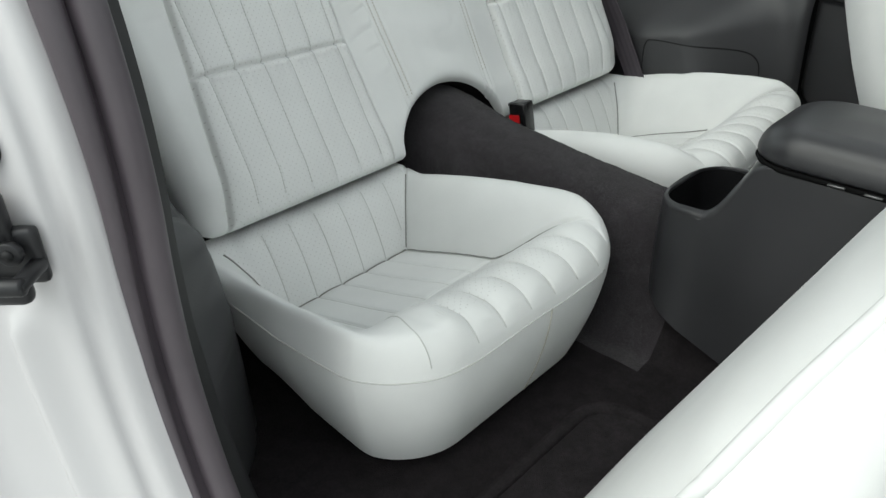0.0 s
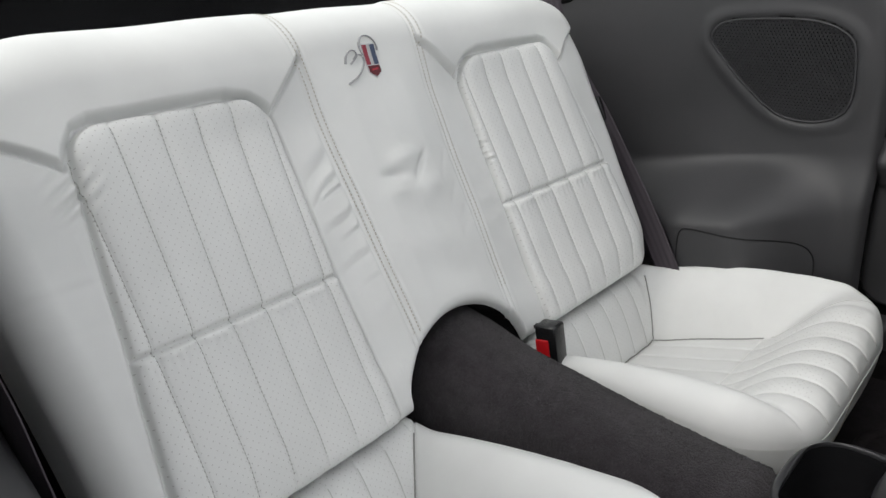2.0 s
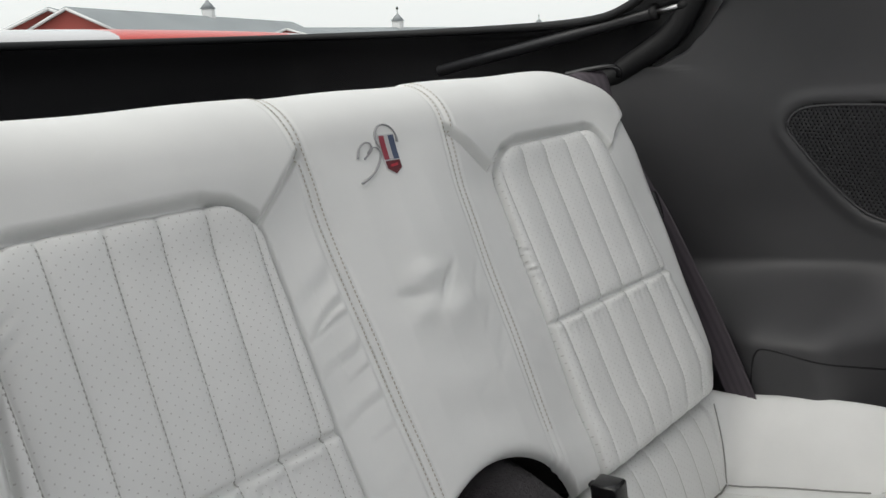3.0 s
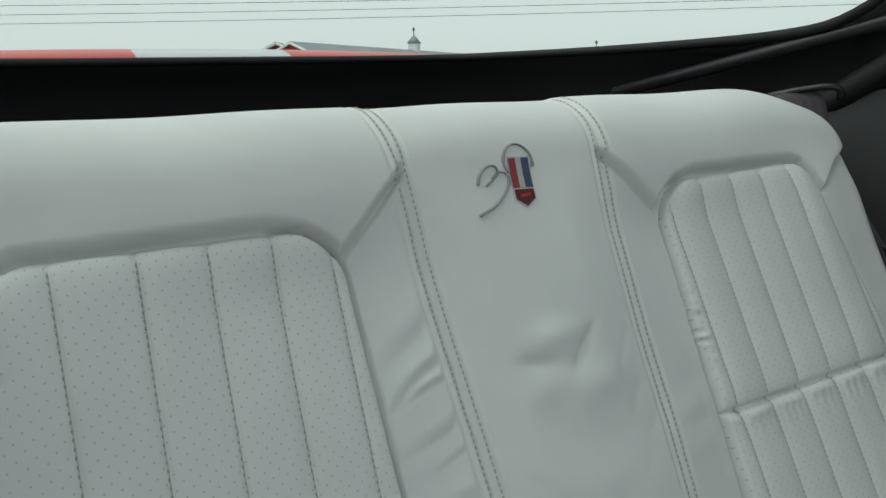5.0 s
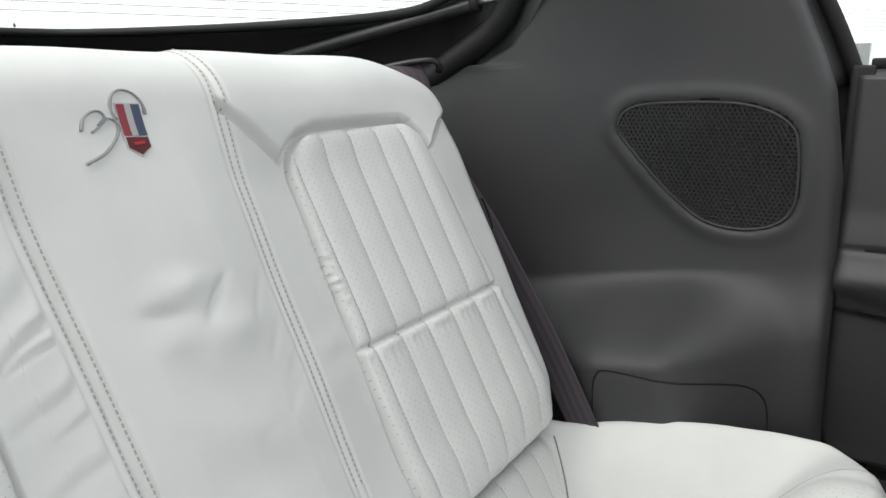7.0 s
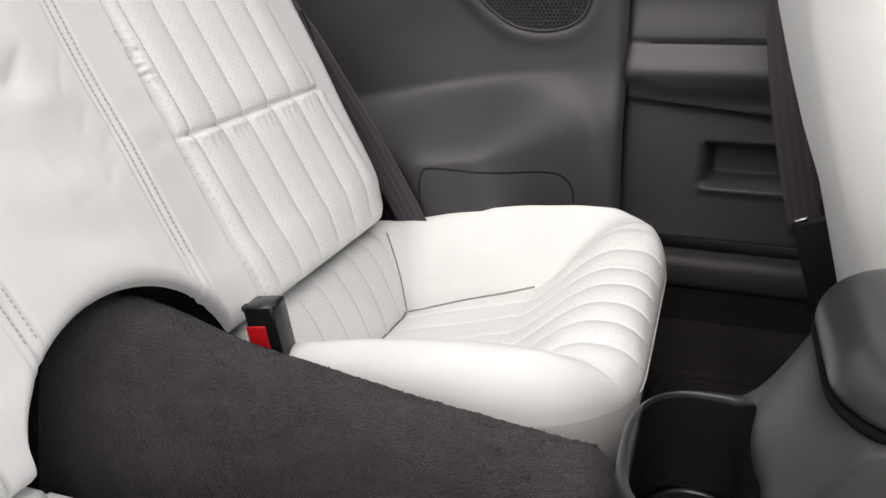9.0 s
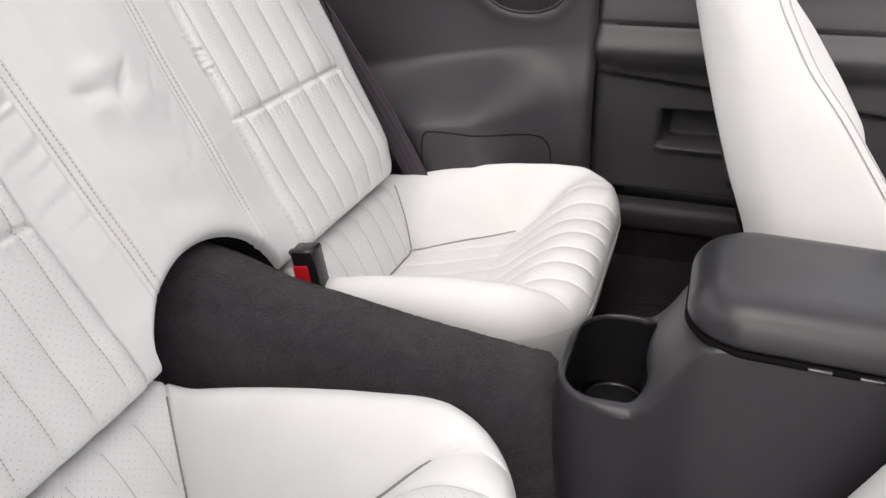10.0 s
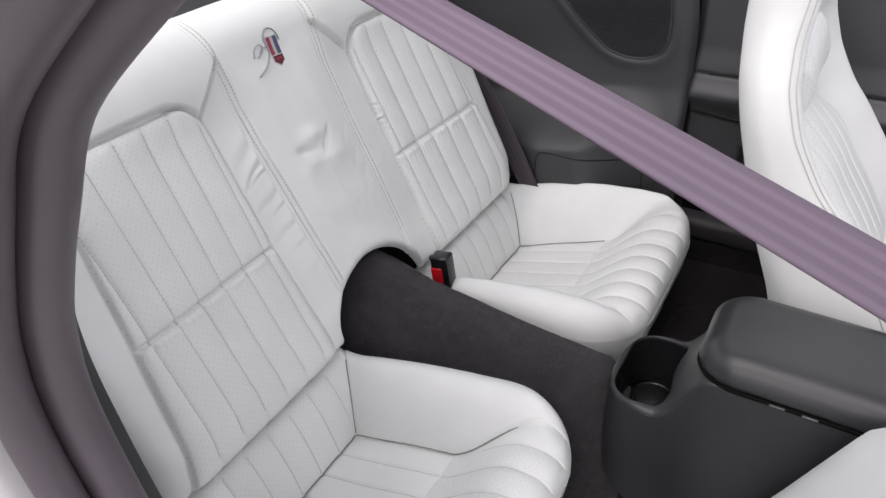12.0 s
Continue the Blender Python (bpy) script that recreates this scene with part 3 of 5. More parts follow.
def emblem():
    """Embroidered numerals with a striped ribbon, sewn on the centre panel."""
    badge = thing("embroidered_emblem", "grey embroidered 30 with a red, white and blue ribbon", "emblem")

    def lay(pts, lift=0.0009):
        pts = np.array(pts, float) + (0.003, 0.0006)
        _, _, C = back_point(pts[:, 0], pts[:, 1])
        return C + BACK_N * lift
    GREY = material("grey_embroidery", (0.30, 0.30, 0.31), 0.55)
    SILVER = material("silver_embroidery", (0.55, 0.55, 0.56), 0.4)
    cx, cy = 0.0070, 0.4635
    ring = [(cx + 0.0150 * math.cos(w), cy + 0.0160 * math.sin(w)) for w in np.linspace(radians(-20), radians(215), 40)]
    tube("numeral", lay(ring), 0.0016, GREY, badge, "grey embroidered 0", sides=6, flat=0.6)
    three = smoothed([(-0.0395, 0.446), (-0.0345, 0.456), (-0.025, 0.462), (-0.0175, 0.461), (-0.0165, 0.455), (-0.022, 0.450), (-0.031, 0.4445)], 30)
    tube("numeral", lay(three), 0.0015, GREY, badge, "upper bow of an embroidered 3", sides=6, flat=0.6)
    three = smoothed([(-0.024, 0.4505), (-0.016, 0.4555), (-0.0085, 0.454), (-0.0075, 0.446), (-0.0155, 0.4355), (-0.028, 0.426), (-0.0455, 0.419)], 40)
    tube("numeral", lay(three), np.linspace(0.0012, 0.0020, 40), GREY, badge, "lower bow of an embroidered 3", sides=6, flat=0.6)

    def patch(name, outline, mat, lift):
        out = np.array(outline, float)
        out = np.vstack([np.linspace(out[k], out[(k + 1) % len(out)], 8, endpoint=False) for k in range(len(out))])
        c = out.mean(0)
        n = len(out)
        rings = [lay(out, 0.0)] + [lay(c + (out - c) * f, lift) for f in (1.0, 0.75, 0.5, 0.25)]
        V = np.vstack(rings + [lay([c], lift)])
        F = []
        for m in range(4):
            F += [(m * n + i, m * n + (i + 1) % n, (m + 1) * n + (i + 1) % n, (m + 1) * n + i) for i in range(n)]
        F += [(4 * n + i, 4 * n + (i + 1) % n, 5 * n) for i in range(n)]
        mesh_part(name, V, F, mat, badge, smooth=False)
    ang, ox, oy = radians(-3), 0.0075, 0.4675

    def tr(pts):
        return [(ox + math.cos(ang) * x - math.sin(ang) * y * 1.0, oy + 0.78 * (math.sin(ang) * x + math.cos(ang) * y)) for x, y in pts]
    w = 0.0112
    patch("ribbon_border", tr([(-w, 0.001), (w, 0.001), (w, -0.050), (0, -0.060), (-w, -0.050)]), SILVER, 0.0010)
    stripes = [(-0.0103, -0.0036, material("red_thread", (0.27, 0.035, 0.055), 0.7)), (-0.0036, 0.0022, material("white_thread", (0.45, 0.44, 0.45), 0.7)), (0.0022, 0.0103, material("blue_thread", (0.055, 0.075, 0.13), 0.7))]
    for x0, x1, m in stripes:
        patch("ribbon_stripe", tr([(x0, -0.001), (x1, -0.001), (x1, -0.036), (x0, -0.036)]), m, 0.0018)
    patch("ribbon_end", tr([(-0.0098, -0.038), (0.0098, -0.038), (0.0098, -0.0495), (0, -0.058), (-0.0098, -0.0495)]), material("maroon_thread", (0.10, 0.006, 0.012), 0.6), 0.0018)
    patch("ribbon_mark", tr([(-0.005, -0.044), (0.005, -0.0425), (0.005, -0.046), (-0.005, -0.0475)]), material("crimson_thread", (0.4, 0.02, 0.04), 0.6), 0.0024)


emblem()

# ---------------------------------------------------------------- rear seat cushions
CX0, CX1 = 0.060, 0.489


def cushion_edges(x):
    yi = np.interp(x, [0.07, 0.12, 0.25, 0.36, 0.5], [0.118, 0.108, 0.090, 0.080, 0.080])
    yo = np.interp(x, [0.05, 0.10, 0.17, 0.30, 0.42, 0.50], [0.502, 0.521, 0.540, 0.546, 0.540, 0.525])
    ri, ro = 0.120, 0.090
    ti, to = np.clip((x - (CX1 - ri)) / ri, 0, 1), np.clip((x - (CX1 - ro)) / ro, 0, 1)
    return yi + ri * (1 - np.sqrt(1 - ti ** 2)), yo - ro * (1 - np.sqrt(1 - to ** 2))


HOLLOW_X, CROSS_X = 0.136, 0.316


def inner_seam(x):
    """Seam between the pleats and the inner bolster: mitred at the back, flaring over the front roll."""
    return 0.192 - 0.075 * np.clip((HOLLOW_X - x) / 0.068, 0, 1) - 0.058 * sstep((x - 0.31) / 0.16)


def outer_seam(x):
    return 0.438 + 0.022 * np.clip((x - 0.15) / 0.16, 0, 1) + 0.062 * np.clip((HOLLOW_X - x) / 0.068, 0, 1) + 0.020 * sstep((x - 0.36) / 0.12)


def pleat_zone(x, y):
    """Signed width inside the pleated middle."""
    return np.minimum(y - inner_seam(x), outer_seam(x) - y)


PLEAT = 0.0455


def cushion_height(x, y, d):
    hollow = 0.499 + 0.29 * (x - 0.135)
    rise = lambda t: 1 - (1 - np.clip(t, 0, 1)) ** 2
    front = sstep((x - 0.31) / 0.16)
    b = rise((HOLLOW_X - x) / 0.068)
    i = rise((0.194 - y - 0.016 * front) / 0.072)
    o = 1 - (1 - np.clip((y - 0.436 - 0.022 * np.clip((x - 0.15) / 0.16, 0, 1) - 0.004 * front) / 0.082, 0, 1)) ** 1.45
    f = sstep((x - 0.316) / 0.125)
    parts = [(0.612 - hollow) * b, (np.interp(x, [0.08, 0.14, 0.2, 0.29, 0.40, 0.499], [0.596, 0.612, 0.624, 0.641, 0.650, 0.642]) - hollow) * i,
             (np.interp(x, [0.08, 0.2, 0.30, 0.36, 0.42, 0.499], [0.608, 0.631, 0.651, 0.663, 0.666, 0.640]) - hollow) * o, (np.interp(y, [0.20, 0.38, 0.47], [0.630, 0.634, 0.652]) - hollow) * f]
    z = hollow + np.sum([np.maximum(p, 0) ** 9 for p in parts], axis=0) ** (1 / 9)
    R = np.interp(y, [0.10, 0.20, 0.40, 0.47], [0.040, 0.040, 0.036, 0.022])
    low = np.interp(y, [0.10, 0.20, 0.42, 0.50], [0.595, 0.593, 0.596, 0.604]) - 0.10 * np.maximum(0.16 - x, 0)
    z = np.where(d < R, low + (z - low) * np.sqrt(np.maximum(1 - (1 - d / R) ** 2, 0)), z)
    near = np.abs((y - 0.303) / PLEAT + 0.5 - np.round((y - 0.303) / PLEAT + 0.5)) * PLEAT
    inside = sstep(pleat_zone(x, y) / 0.014)
    roll = np.maximum(f, b)
    z = z + inside * (0.0046 * (0.22 + 0.78 * roll) * (1 - bell(near, 0.011)) - 0.0030 * bell(near, 0.0020)) * sstep(d / 0.012) * sstep((x - 0.066) / 0.03)
    z = z - inside * 0.0022 * bell(x - CROSS_X, 0.003)
    # seam round the pleated middle, and slack folds at the front corner of the bolster
    z = z - 0.0055 * bell(pleat_zone(x, y), 0.0024) * sstep((np.where(y > 0.3, 0.375, 0.45) - x) / 0.05)
    z = z - 0.0055 * bell(x - HOLLOW_X, 0.0024) * inside
    fan = bell(y - 0.478, 0.022) * bell(x - 0.345, 0.035)
    z = z + 0.4 * fan * (0.0045 * bell(x - 0.330 - 0.5 * (y - 0.47), 0.006) - 0.0045 * bell(x - 0.343 - 0.6 * (y - 0.47), 0.005) + 0.0038 * bell(x - 0.358 - 0.9 * (y - 0.47), 0.006) - 0.0030 * bell(x - 0.372 - 1.1 * (y - 0.47), 0.005))
    return z + 0.0012 * np.sin(x * 31 + y * 17) * np.sin(y * 37 - x * 9)


def rear_cushion(sign):
    seat = thing("rear_seat_cushion", "white leather rear bucket cushion with pleats and piping", "rear seat", "rear cushions")
    k = np.linspace(0, 1, 200)
    xs = CX0 + (CX1 - CX0) * np.sin(k * math.pi / 2) ** 1.0 * 0.35 + (CX1 - CX0) * 0.65 * k
    xs = CX0 + (xs - CX0) * (CX1 - CX0) / (xs[-1] - CX0)
    yi, yo = cushion_edges(xs)
    q = np.linspace(0, 1, 280)
    q = 0.5 - 0.5 * np.cos(q * math.pi) * 0.35 - 0.325 + 0.65 * q
    q = (q - q[0]) / (q[-1] - q[0])
    X = np.repeat(xs[:, None], len(q), 1)
    Y = yi[:, None] + (yo - yi)[:, None] * q[None]
    loop = np.concatenate([np.stack([xs, yi], 1), np.stack([np.full(400, CX1), np.linspace(yi[-1], yo[-1], 400)], 1), np.stack([xs[::-1], yo[::-1]], 1)])
    pts = np.stack([X, Y], -1).reshape(-1, 2)
    along = np.concatenate([[0], np.cumsum(np.hypot(*np.diff(loop, axis=0).T))])
    even = np.linspace(0, along[-1], 1500)
    d = np.full(len(pts), 9.0)
    for px, py in zip(np.interp(even, along, loop[:, 0]), np.interp(even, along, loop[:, 1])):
        d = np.minimum(d, (pts[:, 0] - px) ** 2 + (pts[:, 1] - py) ** 2)
    d = np.sqrt(d).reshape(X.shape)
    d[-1, :] = 0
    d[:, 0] = 0
    d[:, -1] = 0
    Z = cushion_height(X, Y, d)
    # soft padding over the outer bolster
    soft = sstep((Y - 0.452) / 0.02)[:, 1:-1]
    for _ in range(10):
        Z[:, 1:-1] += 0.4 * soft * (0.5 * (Z[:, 2:] + Z[:, :-2]) - Z[:, 1:-1])
    even = sstep((Y - 0.440) / 0.02)[1:-1]
    for _ in range(60):
        Z[1:-1] += 0.4 * even * (0.5 * (Z[2:] + Z[:-2]) - Z[1:-1]) * sstep(d[1:-1] / 0.02)
    bulge = 0.004 * bell(d - 0.028, 0.022) * sstep((Y - 0.43) / 0.06) * sstep((X - 0.14) / 0.12) * sstep(d / 0.01)
    P = np.stack([X, sign * (Y + bulge), Z], -1)
    mid = pleat_zone(X, Y) > 0
    reg = np.where(mid, np.where(X < HOLLOW_X, 0, np.where(X < CROSS_X, 1, np.where((d < 0.030) | (Y > 0.445) | (Y < 0.185), 5, 2))), np.where(Y < 0.303, 3, 4))[:-1, :-1]
    arc = np.concatenate([np.zeros((1, P.shape[1])), np.cumsum(np.linalg.norm(np.diff(P, axis=0), axis=2), axis=0)])
    UV = np.stack([Y, arc], -1)
    names = {0: ("back_pleats", PERFORATED, "pleated perforated white leather"), 1: ("seat_pleats", LEATHER, "pleated white leather hollow"), 2: ("front_pleats", PERFORATED, "pleated perforated white leather roll"),
             5: ("front_edge", LEATHER, "smooth rounded front edge"), 3: ("bolster", LEATHER, "smooth white leather"), 4: ("bolster", LEATHER, "smooth white leather")}
    split_grid(P, UV, reg, names, seat, flip=sign < 0)
    # boxing: the side wall down to the floor
    rim = np.concatenate([P[:, 0], P[-1, 1:-1], P[::-1, -1]])
    c = np.array([0.27, sign * 0.32, 0])
    levels = []
    for t in np.linspace(0, 1, 9):
        shrink = 1 - 0.155 * t ** 1.3 + 0.012 * math.sin(t * math.pi)
        ring = c + (rim - c) * np.array([shrink, shrink, 1])
        lift = 0.030 * sstep((np.abs(rim[:, 1]) - 0.40) / 0.12) * sstep((0.44 - rim[:, 0]) / 0.25)
        ring[:, 2] = rim[:, 2] * (1 - t) + (FLOOR + 0.016 + lift) * t
        levels.append(ring)
    B = np.stack(levels, 1)
    mesh_part("boxing", B.reshape(-1, 3), grid_faces(B.shape[0], B.shape[1], flip=sign < 0), LEATHER, seat, "smooth white leather side wall", uv=B[..., :2].reshape(-1, 2))
    back = [rim[0], rim[-1], levels[-1][-1], levels[-1][0]]
    mesh_part("back_board", back, [(0, 1, 2, 3)], BLACK, seat)
    cut = int(np.argmax((rim[:, 0] > 0.45) & (np.abs(rim[:, 1]) > 0.17)))
    tube("piping", (c + (rim - c) * np.array([1.001, 1.001, 1]) - (0, 0, 0.0008))[cut:], 0.0009, PALE_SEAM, seat, "thin pale piping", sides=6)
    # seam threads round the hollow
    def seam(pts):
        """Points laid on the finished surface."""
        pts = smoothed(pts, 60)
        ri = np.clip(np.interp(pts[:, 0], xs, np.arange(len(xs))), 0, len(xs) - 1.001)
        lo, hi = cushion_edges(pts[:, 0])
        ci = np.clip(np.interp((pts[:, 1] - lo) / (hi - lo), q, np.arange(len(q))), 0, len(q) - 1.001)
        i0, j0 = ri.astype(int), ci.astype(int)
        fi, fj = (ri - i0)[:, None], (ci - j0)[:, None]
        return (P[i0, j0] * (1 - fi) + P[i0 + 1, j0] * fi) * (1 - fj) + (P[i0, j0 + 1] * (1 - fi) + P[i0 + 1, j0 + 1] * fi) * fj + (0, 0, 0.0006)
    for seam_y in (inner_seam, outer_seam):
        for a, b in ((0.090, 0.135), (0.138, 0.318 if seam_y is outer_seam else 0.400)):
            xx = np.linspace(a, b, 14)
            tube("seam", seam(np.stack([xx, seam_y(xx)], 1)), 0.0012, TUCK, seat, sides=6)
    xx = np.linspace(0.330, 0.478, 24)
    tube("pleat_seam", seam(np.stack([xx, outer_seam(xx)], 1)) - (0, 0, 0.0004), 0.0007, PALE_SEAM, seat, sides=5)
    yy = np.linspace(0.194, 0.436, 8)
    tube("seam", seam(np.stack([np.full(8, HOLLOW_X), yy], 1)), 0.0014, TUCK, seat, sides=6)
    yy = np.linspace(float(inner_seam(CROSS_X)) + 0.003, float(outer_seam(CROSS_X)) - 0.003, 8)
    tube("cross_seam", seam(np.stack([np.full(8, CROSS_X), yy], 1)) - (0, 0, 0.0004), 0.0008, PIPING, seat, sides=5)
    for m in range(-4, 3):
        y = 0.303 + PLEAT * (m + 0.5)
        for a, b in ((0.086, 0.134), (0.139, 0.313), (0.319, 0.486)):
            xx = np.linspace(a, b, 40)
            xx = xx[(pleat_zone(xx, np.full(40, y)) > 0.010) & (y > cushion_edges(xx)[0] + 0.012) & (y < cushion_edges(xx)[1] - 0.012)]
            if len(xx) > 6:
                tube("pleat_seam", seam(np.stack([xx, np.full(len(xx), y)], 1)) - (0, 0, 0.0007), 0.0009, PALE_SEAM, seat, sides=5)
    # one upright seam on the front wall
    j = int(np.argmin(np.hypot(rim[:, 0] - CX1, np.abs(rim[:, 1]) - 0.29)))
    tube("wall_seam", B[j] + (0.0004, 0, 0), 0.0010, THREAD, seat, sides=5)


rear_cushion(-1)
rear_cushion(1)


def buckle():
    b = thing("seat_belt_buckle", "black seat belt buckle with a red release button", "buckle")
    turn = (0, -8, 4)
    part("housing", rounded_box((0.034, 0.030, 0.066), (0.126, 0.116, 0.629), 0.004, turn), GLOSS, b, "worn black plastic")
    part("button", rounded_box((0.021, 0.004, 0.030), (0.122, 0.1005, 0.625), 0.001, turn), RED, b, "bright red button")
    part("slot_frame", rounded_box((0.030, 0.010, 0.006), (0.118, 0.108, 0.657), 0.0015, turn), BLACK, b)
    tube("stalk", smoothed([(0.13, 0.118, 0.59), (0.128, 0.125, 0.56), (0.12, 0.135, 0.50)], 8), 0.012, BLACK, b, flat=0.4)


buckle()

# ---------------------------------------------------------------- centre console
def console():
    con = thing("centre_console", "charcoal plastic centre console with cup holders and padded lid", "console")
    x0, wide = 0.486, 0.0865
    # outer edge, from the front along one side, round the tail and back along the other side
    turn = np.linspace(-math.pi / 2, math.pi / 2, 61)
    tail = np.stack([x0 + 0.075 * (1 - np.abs(np.cos(turn)) ** (2 / 2.7)), wide * np.sign(turn) * np.abs(np.sin(turn)) ** (2 / 2.7)], 1)
    side = x0 + 0.075 + 0.54 * np.linspace(0, 1, 61)[1:] ** 1.9
    edge = np.concatenate([np.stack([side[::-1], np.full(60, -wide)], 1), tail, np.stack([side, np.full(60, wide)], 1)])
    dense = np.concatenate([np.linspace(a, b, 12, endpoint=False) for a, b in zip(edge[:-1], edge[1:])])

    def crown(x, y):
        """Height of the top: a low rim round the cups and a concave saddle up to the lid, rolled over at the sides."""
        d = np.full(x.shape, 9.0)
        for ex, ey in dense:
            d = np.minimum(d, np.hypot(x - ex, y - ey))
        climb = np.maximum((x - 0.552 - 0.012 * (np.abs(y) / 0.086) ** 2) / 0.052, 0) ** 1.7
        climb = climb / (1 + climb ** 5) ** 0.2
        lip = 0.013 - 0.008 * climb
        roll = 1 - np.sqrt(np.maximum(1 - np.clip(1 - d / lip, 0, 1) ** 2, 0))
        return 0.6625 + 0.084 * climb - 0.02 * np.maximum(x - 0.61, 0) - 0.8 * lip * roll
    # mouth over the two cups, its front edge bowed towards the tail
    cx, hx, hy, rr = 0.541, 0.0435, 0.0735, 0.036

    def mouth_at(w):
        """Point of the mouth, w from 0 at the middle of its front edge once round."""
        lengths = [hy - rr, rr * math.pi / 2, 2 * (hx - rr), rr * math.pi / 2, 2 * (hy - rr), rr * math.pi / 2, 2 * (hx - rr), rr * math.pi / 2, hy - rr]
        d, k = w % 1.0 * sum(lengths), 0
        while d > lengths[k] and k < 8:
            d, k = d - lengths[k], k + 1
        f = d / lengths[k]
        corner = {1: (1, -1, 0), 3: (-1, -1, -90), 5: (-1, 1, -180), 7: (1, 1, -270)}
        if k in corner:
            sx, sy, a0 = corner[k]
            an = radians(a0 - 90 * f)
            x, y = sx * (hx - rr) + rr * math.cos(an), sy * (hy - rr) + rr * math.sin(an)
        else:
            a, b = {0: ((hx, 0), (hx, rr - hy)), 2: ((hx - rr, -hy), (rr - hx, -hy)), 4: ((-hx, rr - hy), (-hx, hy - rr)), 6: ((rr - hx, hy), (hx - rr, hy)), 8: ((hx, hy - rr), (hx, 0))}[k]
            x, y = a[0] + (b[0] - a[0]) * f, a[1] + (b[1] - a[1]) * f
        x -= 0.014 * (1 - (y / hy) ** 2) * max(x / hx, 0)
        return cx + x, y
    ws = np.concatenate([np.linspace(0.06, 0.27, 60, endpoint=False), np.linspace(0.27, 0.73, 61), np.linspace(0.73, 0.94, 61)[1:]])
    loop = np.array([mouth_at(w) for w in ws])
    front_w = np.linspace(-0.06, 0.06, 14)[1:-1]
    loop = np.concatenate([loop, [mouth_at(w) for w in front_w]])
    outer = np.concatenate([edge, np.linspace(edge[-1], edge[0], 14)[1:-1]])
    m = len(loop)
    ks = np.concatenate([np.linspace(0, 0.3, 14), np.linspace(0.33, 0.9, 22), np.linspace(0.91, 1, 8)])
    span = np.linalg.norm(outer - loop, axis=1)
    reach = ks[:, None] ** np.interp(span, [0.02, 0.3], [1.0, 2.6])[None]
    top = loop[None] * (1 - reach)[..., None] + outer[None] * reach[..., None]
    Z = crown(top[..., 0], top[..., 1])
    into = np.clip(1 - np.linalg.norm(top - loop[None], axis=2) / 0.006, 0, 1)
    Z -= 0.005 * (1 - np.sqrt(1 - into ** 2))
    P = np.concatenate([top, Z[..., None]], -1)
    # outer shell, flaring to the tunnel
    rim = P[-1]
    levels = []
    for t in np.linspace(0, 1, 19)[1:]:
        zb = np.interp(rim[:, 0], [0.48, 0.56, 0.66, 0.85, 1.2], [0.545, 0.505, 0.47, 0.44, 0.43])
        z = rim[:, 2] * (1 - t) + zb * t
        swell = (-0.006 * math.sin(t * 2.2) + 0.010 * t) * (1 - sstep((rim[:, 0] - 0.50) / 0.12))
        levels.append(np.stack([rim[:, 0] + swell, rim[:, 1] * (1 + 0.34 * t ** 1.2), z], 1))
    B = np.concatenate([P, levels], 0)
    mesh_part("shell", B.reshape(-1, 3), grid_faces(len(B), m, close_v=True), CONSOLE, con, "smooth charcoal plastic", uv=B[..., :2].reshape(-1, 2))
    mouth = P[0]
    rows = []
    for t in np.linspace(0, 1, 14):
        ring = mouth.copy()
        ring[:, :2] = np.array([cx, 0]) + (mouth[:, :2] - np.array([cx, 0])) * (1 - 0.10 * t)
        ring[:, 2] = mouth[:, 2] * (1 - t) + 0.574 * t
        rows.append(ring)
    W = np.array(rows)
    V = np.vstack([W.reshape(-1, 3), [(cx, 0, 0.574)]])
    F = grid_faces(14, m, close_v=True) + [(13 * m + k, 13 * m + (k + 1) % m, 14 * m) for k in range(m)]
    mesh_part("cup_well", V, F, GLOSS, con, "glossy black double cup holder well")
    for sy in (-0.034, 0.034):
        ring = [(cx + 0.031 * math.cos(w), sy + 0.031 * math.sin(w), 0.5755) for w in np.linspace(0, 2 * math.pi, 40)]
        tube("cup_ring", ring, 0.0035, GLOSS, con, "raised ring in the cup base", sides=6)
        part("cup_base", cylinder(0.0285, 0.004, (cx, sy, 0.5745), sides=32), BLACK, con)
    part("cup_divider", rounded_box((0.050, 0.012, 0.012), (cx, 0, 0.579), 0.004), CONSOLE, con, "grey bridge between the cups")
    # padded lid: rounded in plan, with a full pillow edge
    lx0, lx1, ly, rc = 0.600, 1.06, 0.0885, 0.052

    def lid_ring(inset, z):
        a, b, rad = (lx1 - lx0) / 2 - inset, ly - inset, max(rc - 0.6 * inset, 0.006)
        pts = []
        for sx, sy, a0 in ((1, 1, 0), (-1, 1, 90), (-1, -1, 180), (1, -1, 270)):
            for w in np.linspace(0, 90, 16):
                pts.append(((lx0 + lx1) / 2 + sx * (a - rad) + rad * math.cos(radians(a0 + w)), sy * (b - rad) + rad * math.sin(radians(a0 + w))))
        pts = np.array(pts)
        return np.concatenate([pts, (z - 0.02 * (pts[:, :1] - 0.6))], 1)
    rows = [lid_ring(0.004, 0.748), lid_ring(0.001, 0.7495)]
    for a in np.linspace(0, 90, 16):
        rows.append(lid_ring(0.040 * (1 - math.cos(radians(a))), 0.753 + 0.036 * math.sin(radians(a))))
    rows += [lid_ring(i, 0.789 + 0.002 * (i - 0.040) / 0.042) for i in (0.050, 0.062, 0.074, 0.082)]
    L = np.array(rows)
    F = grid_faces(len(rows), 64, close_v=True, flip=False) + [tuple((len(rows) - 1) * 64 + k for k in reversed(range(64)))]
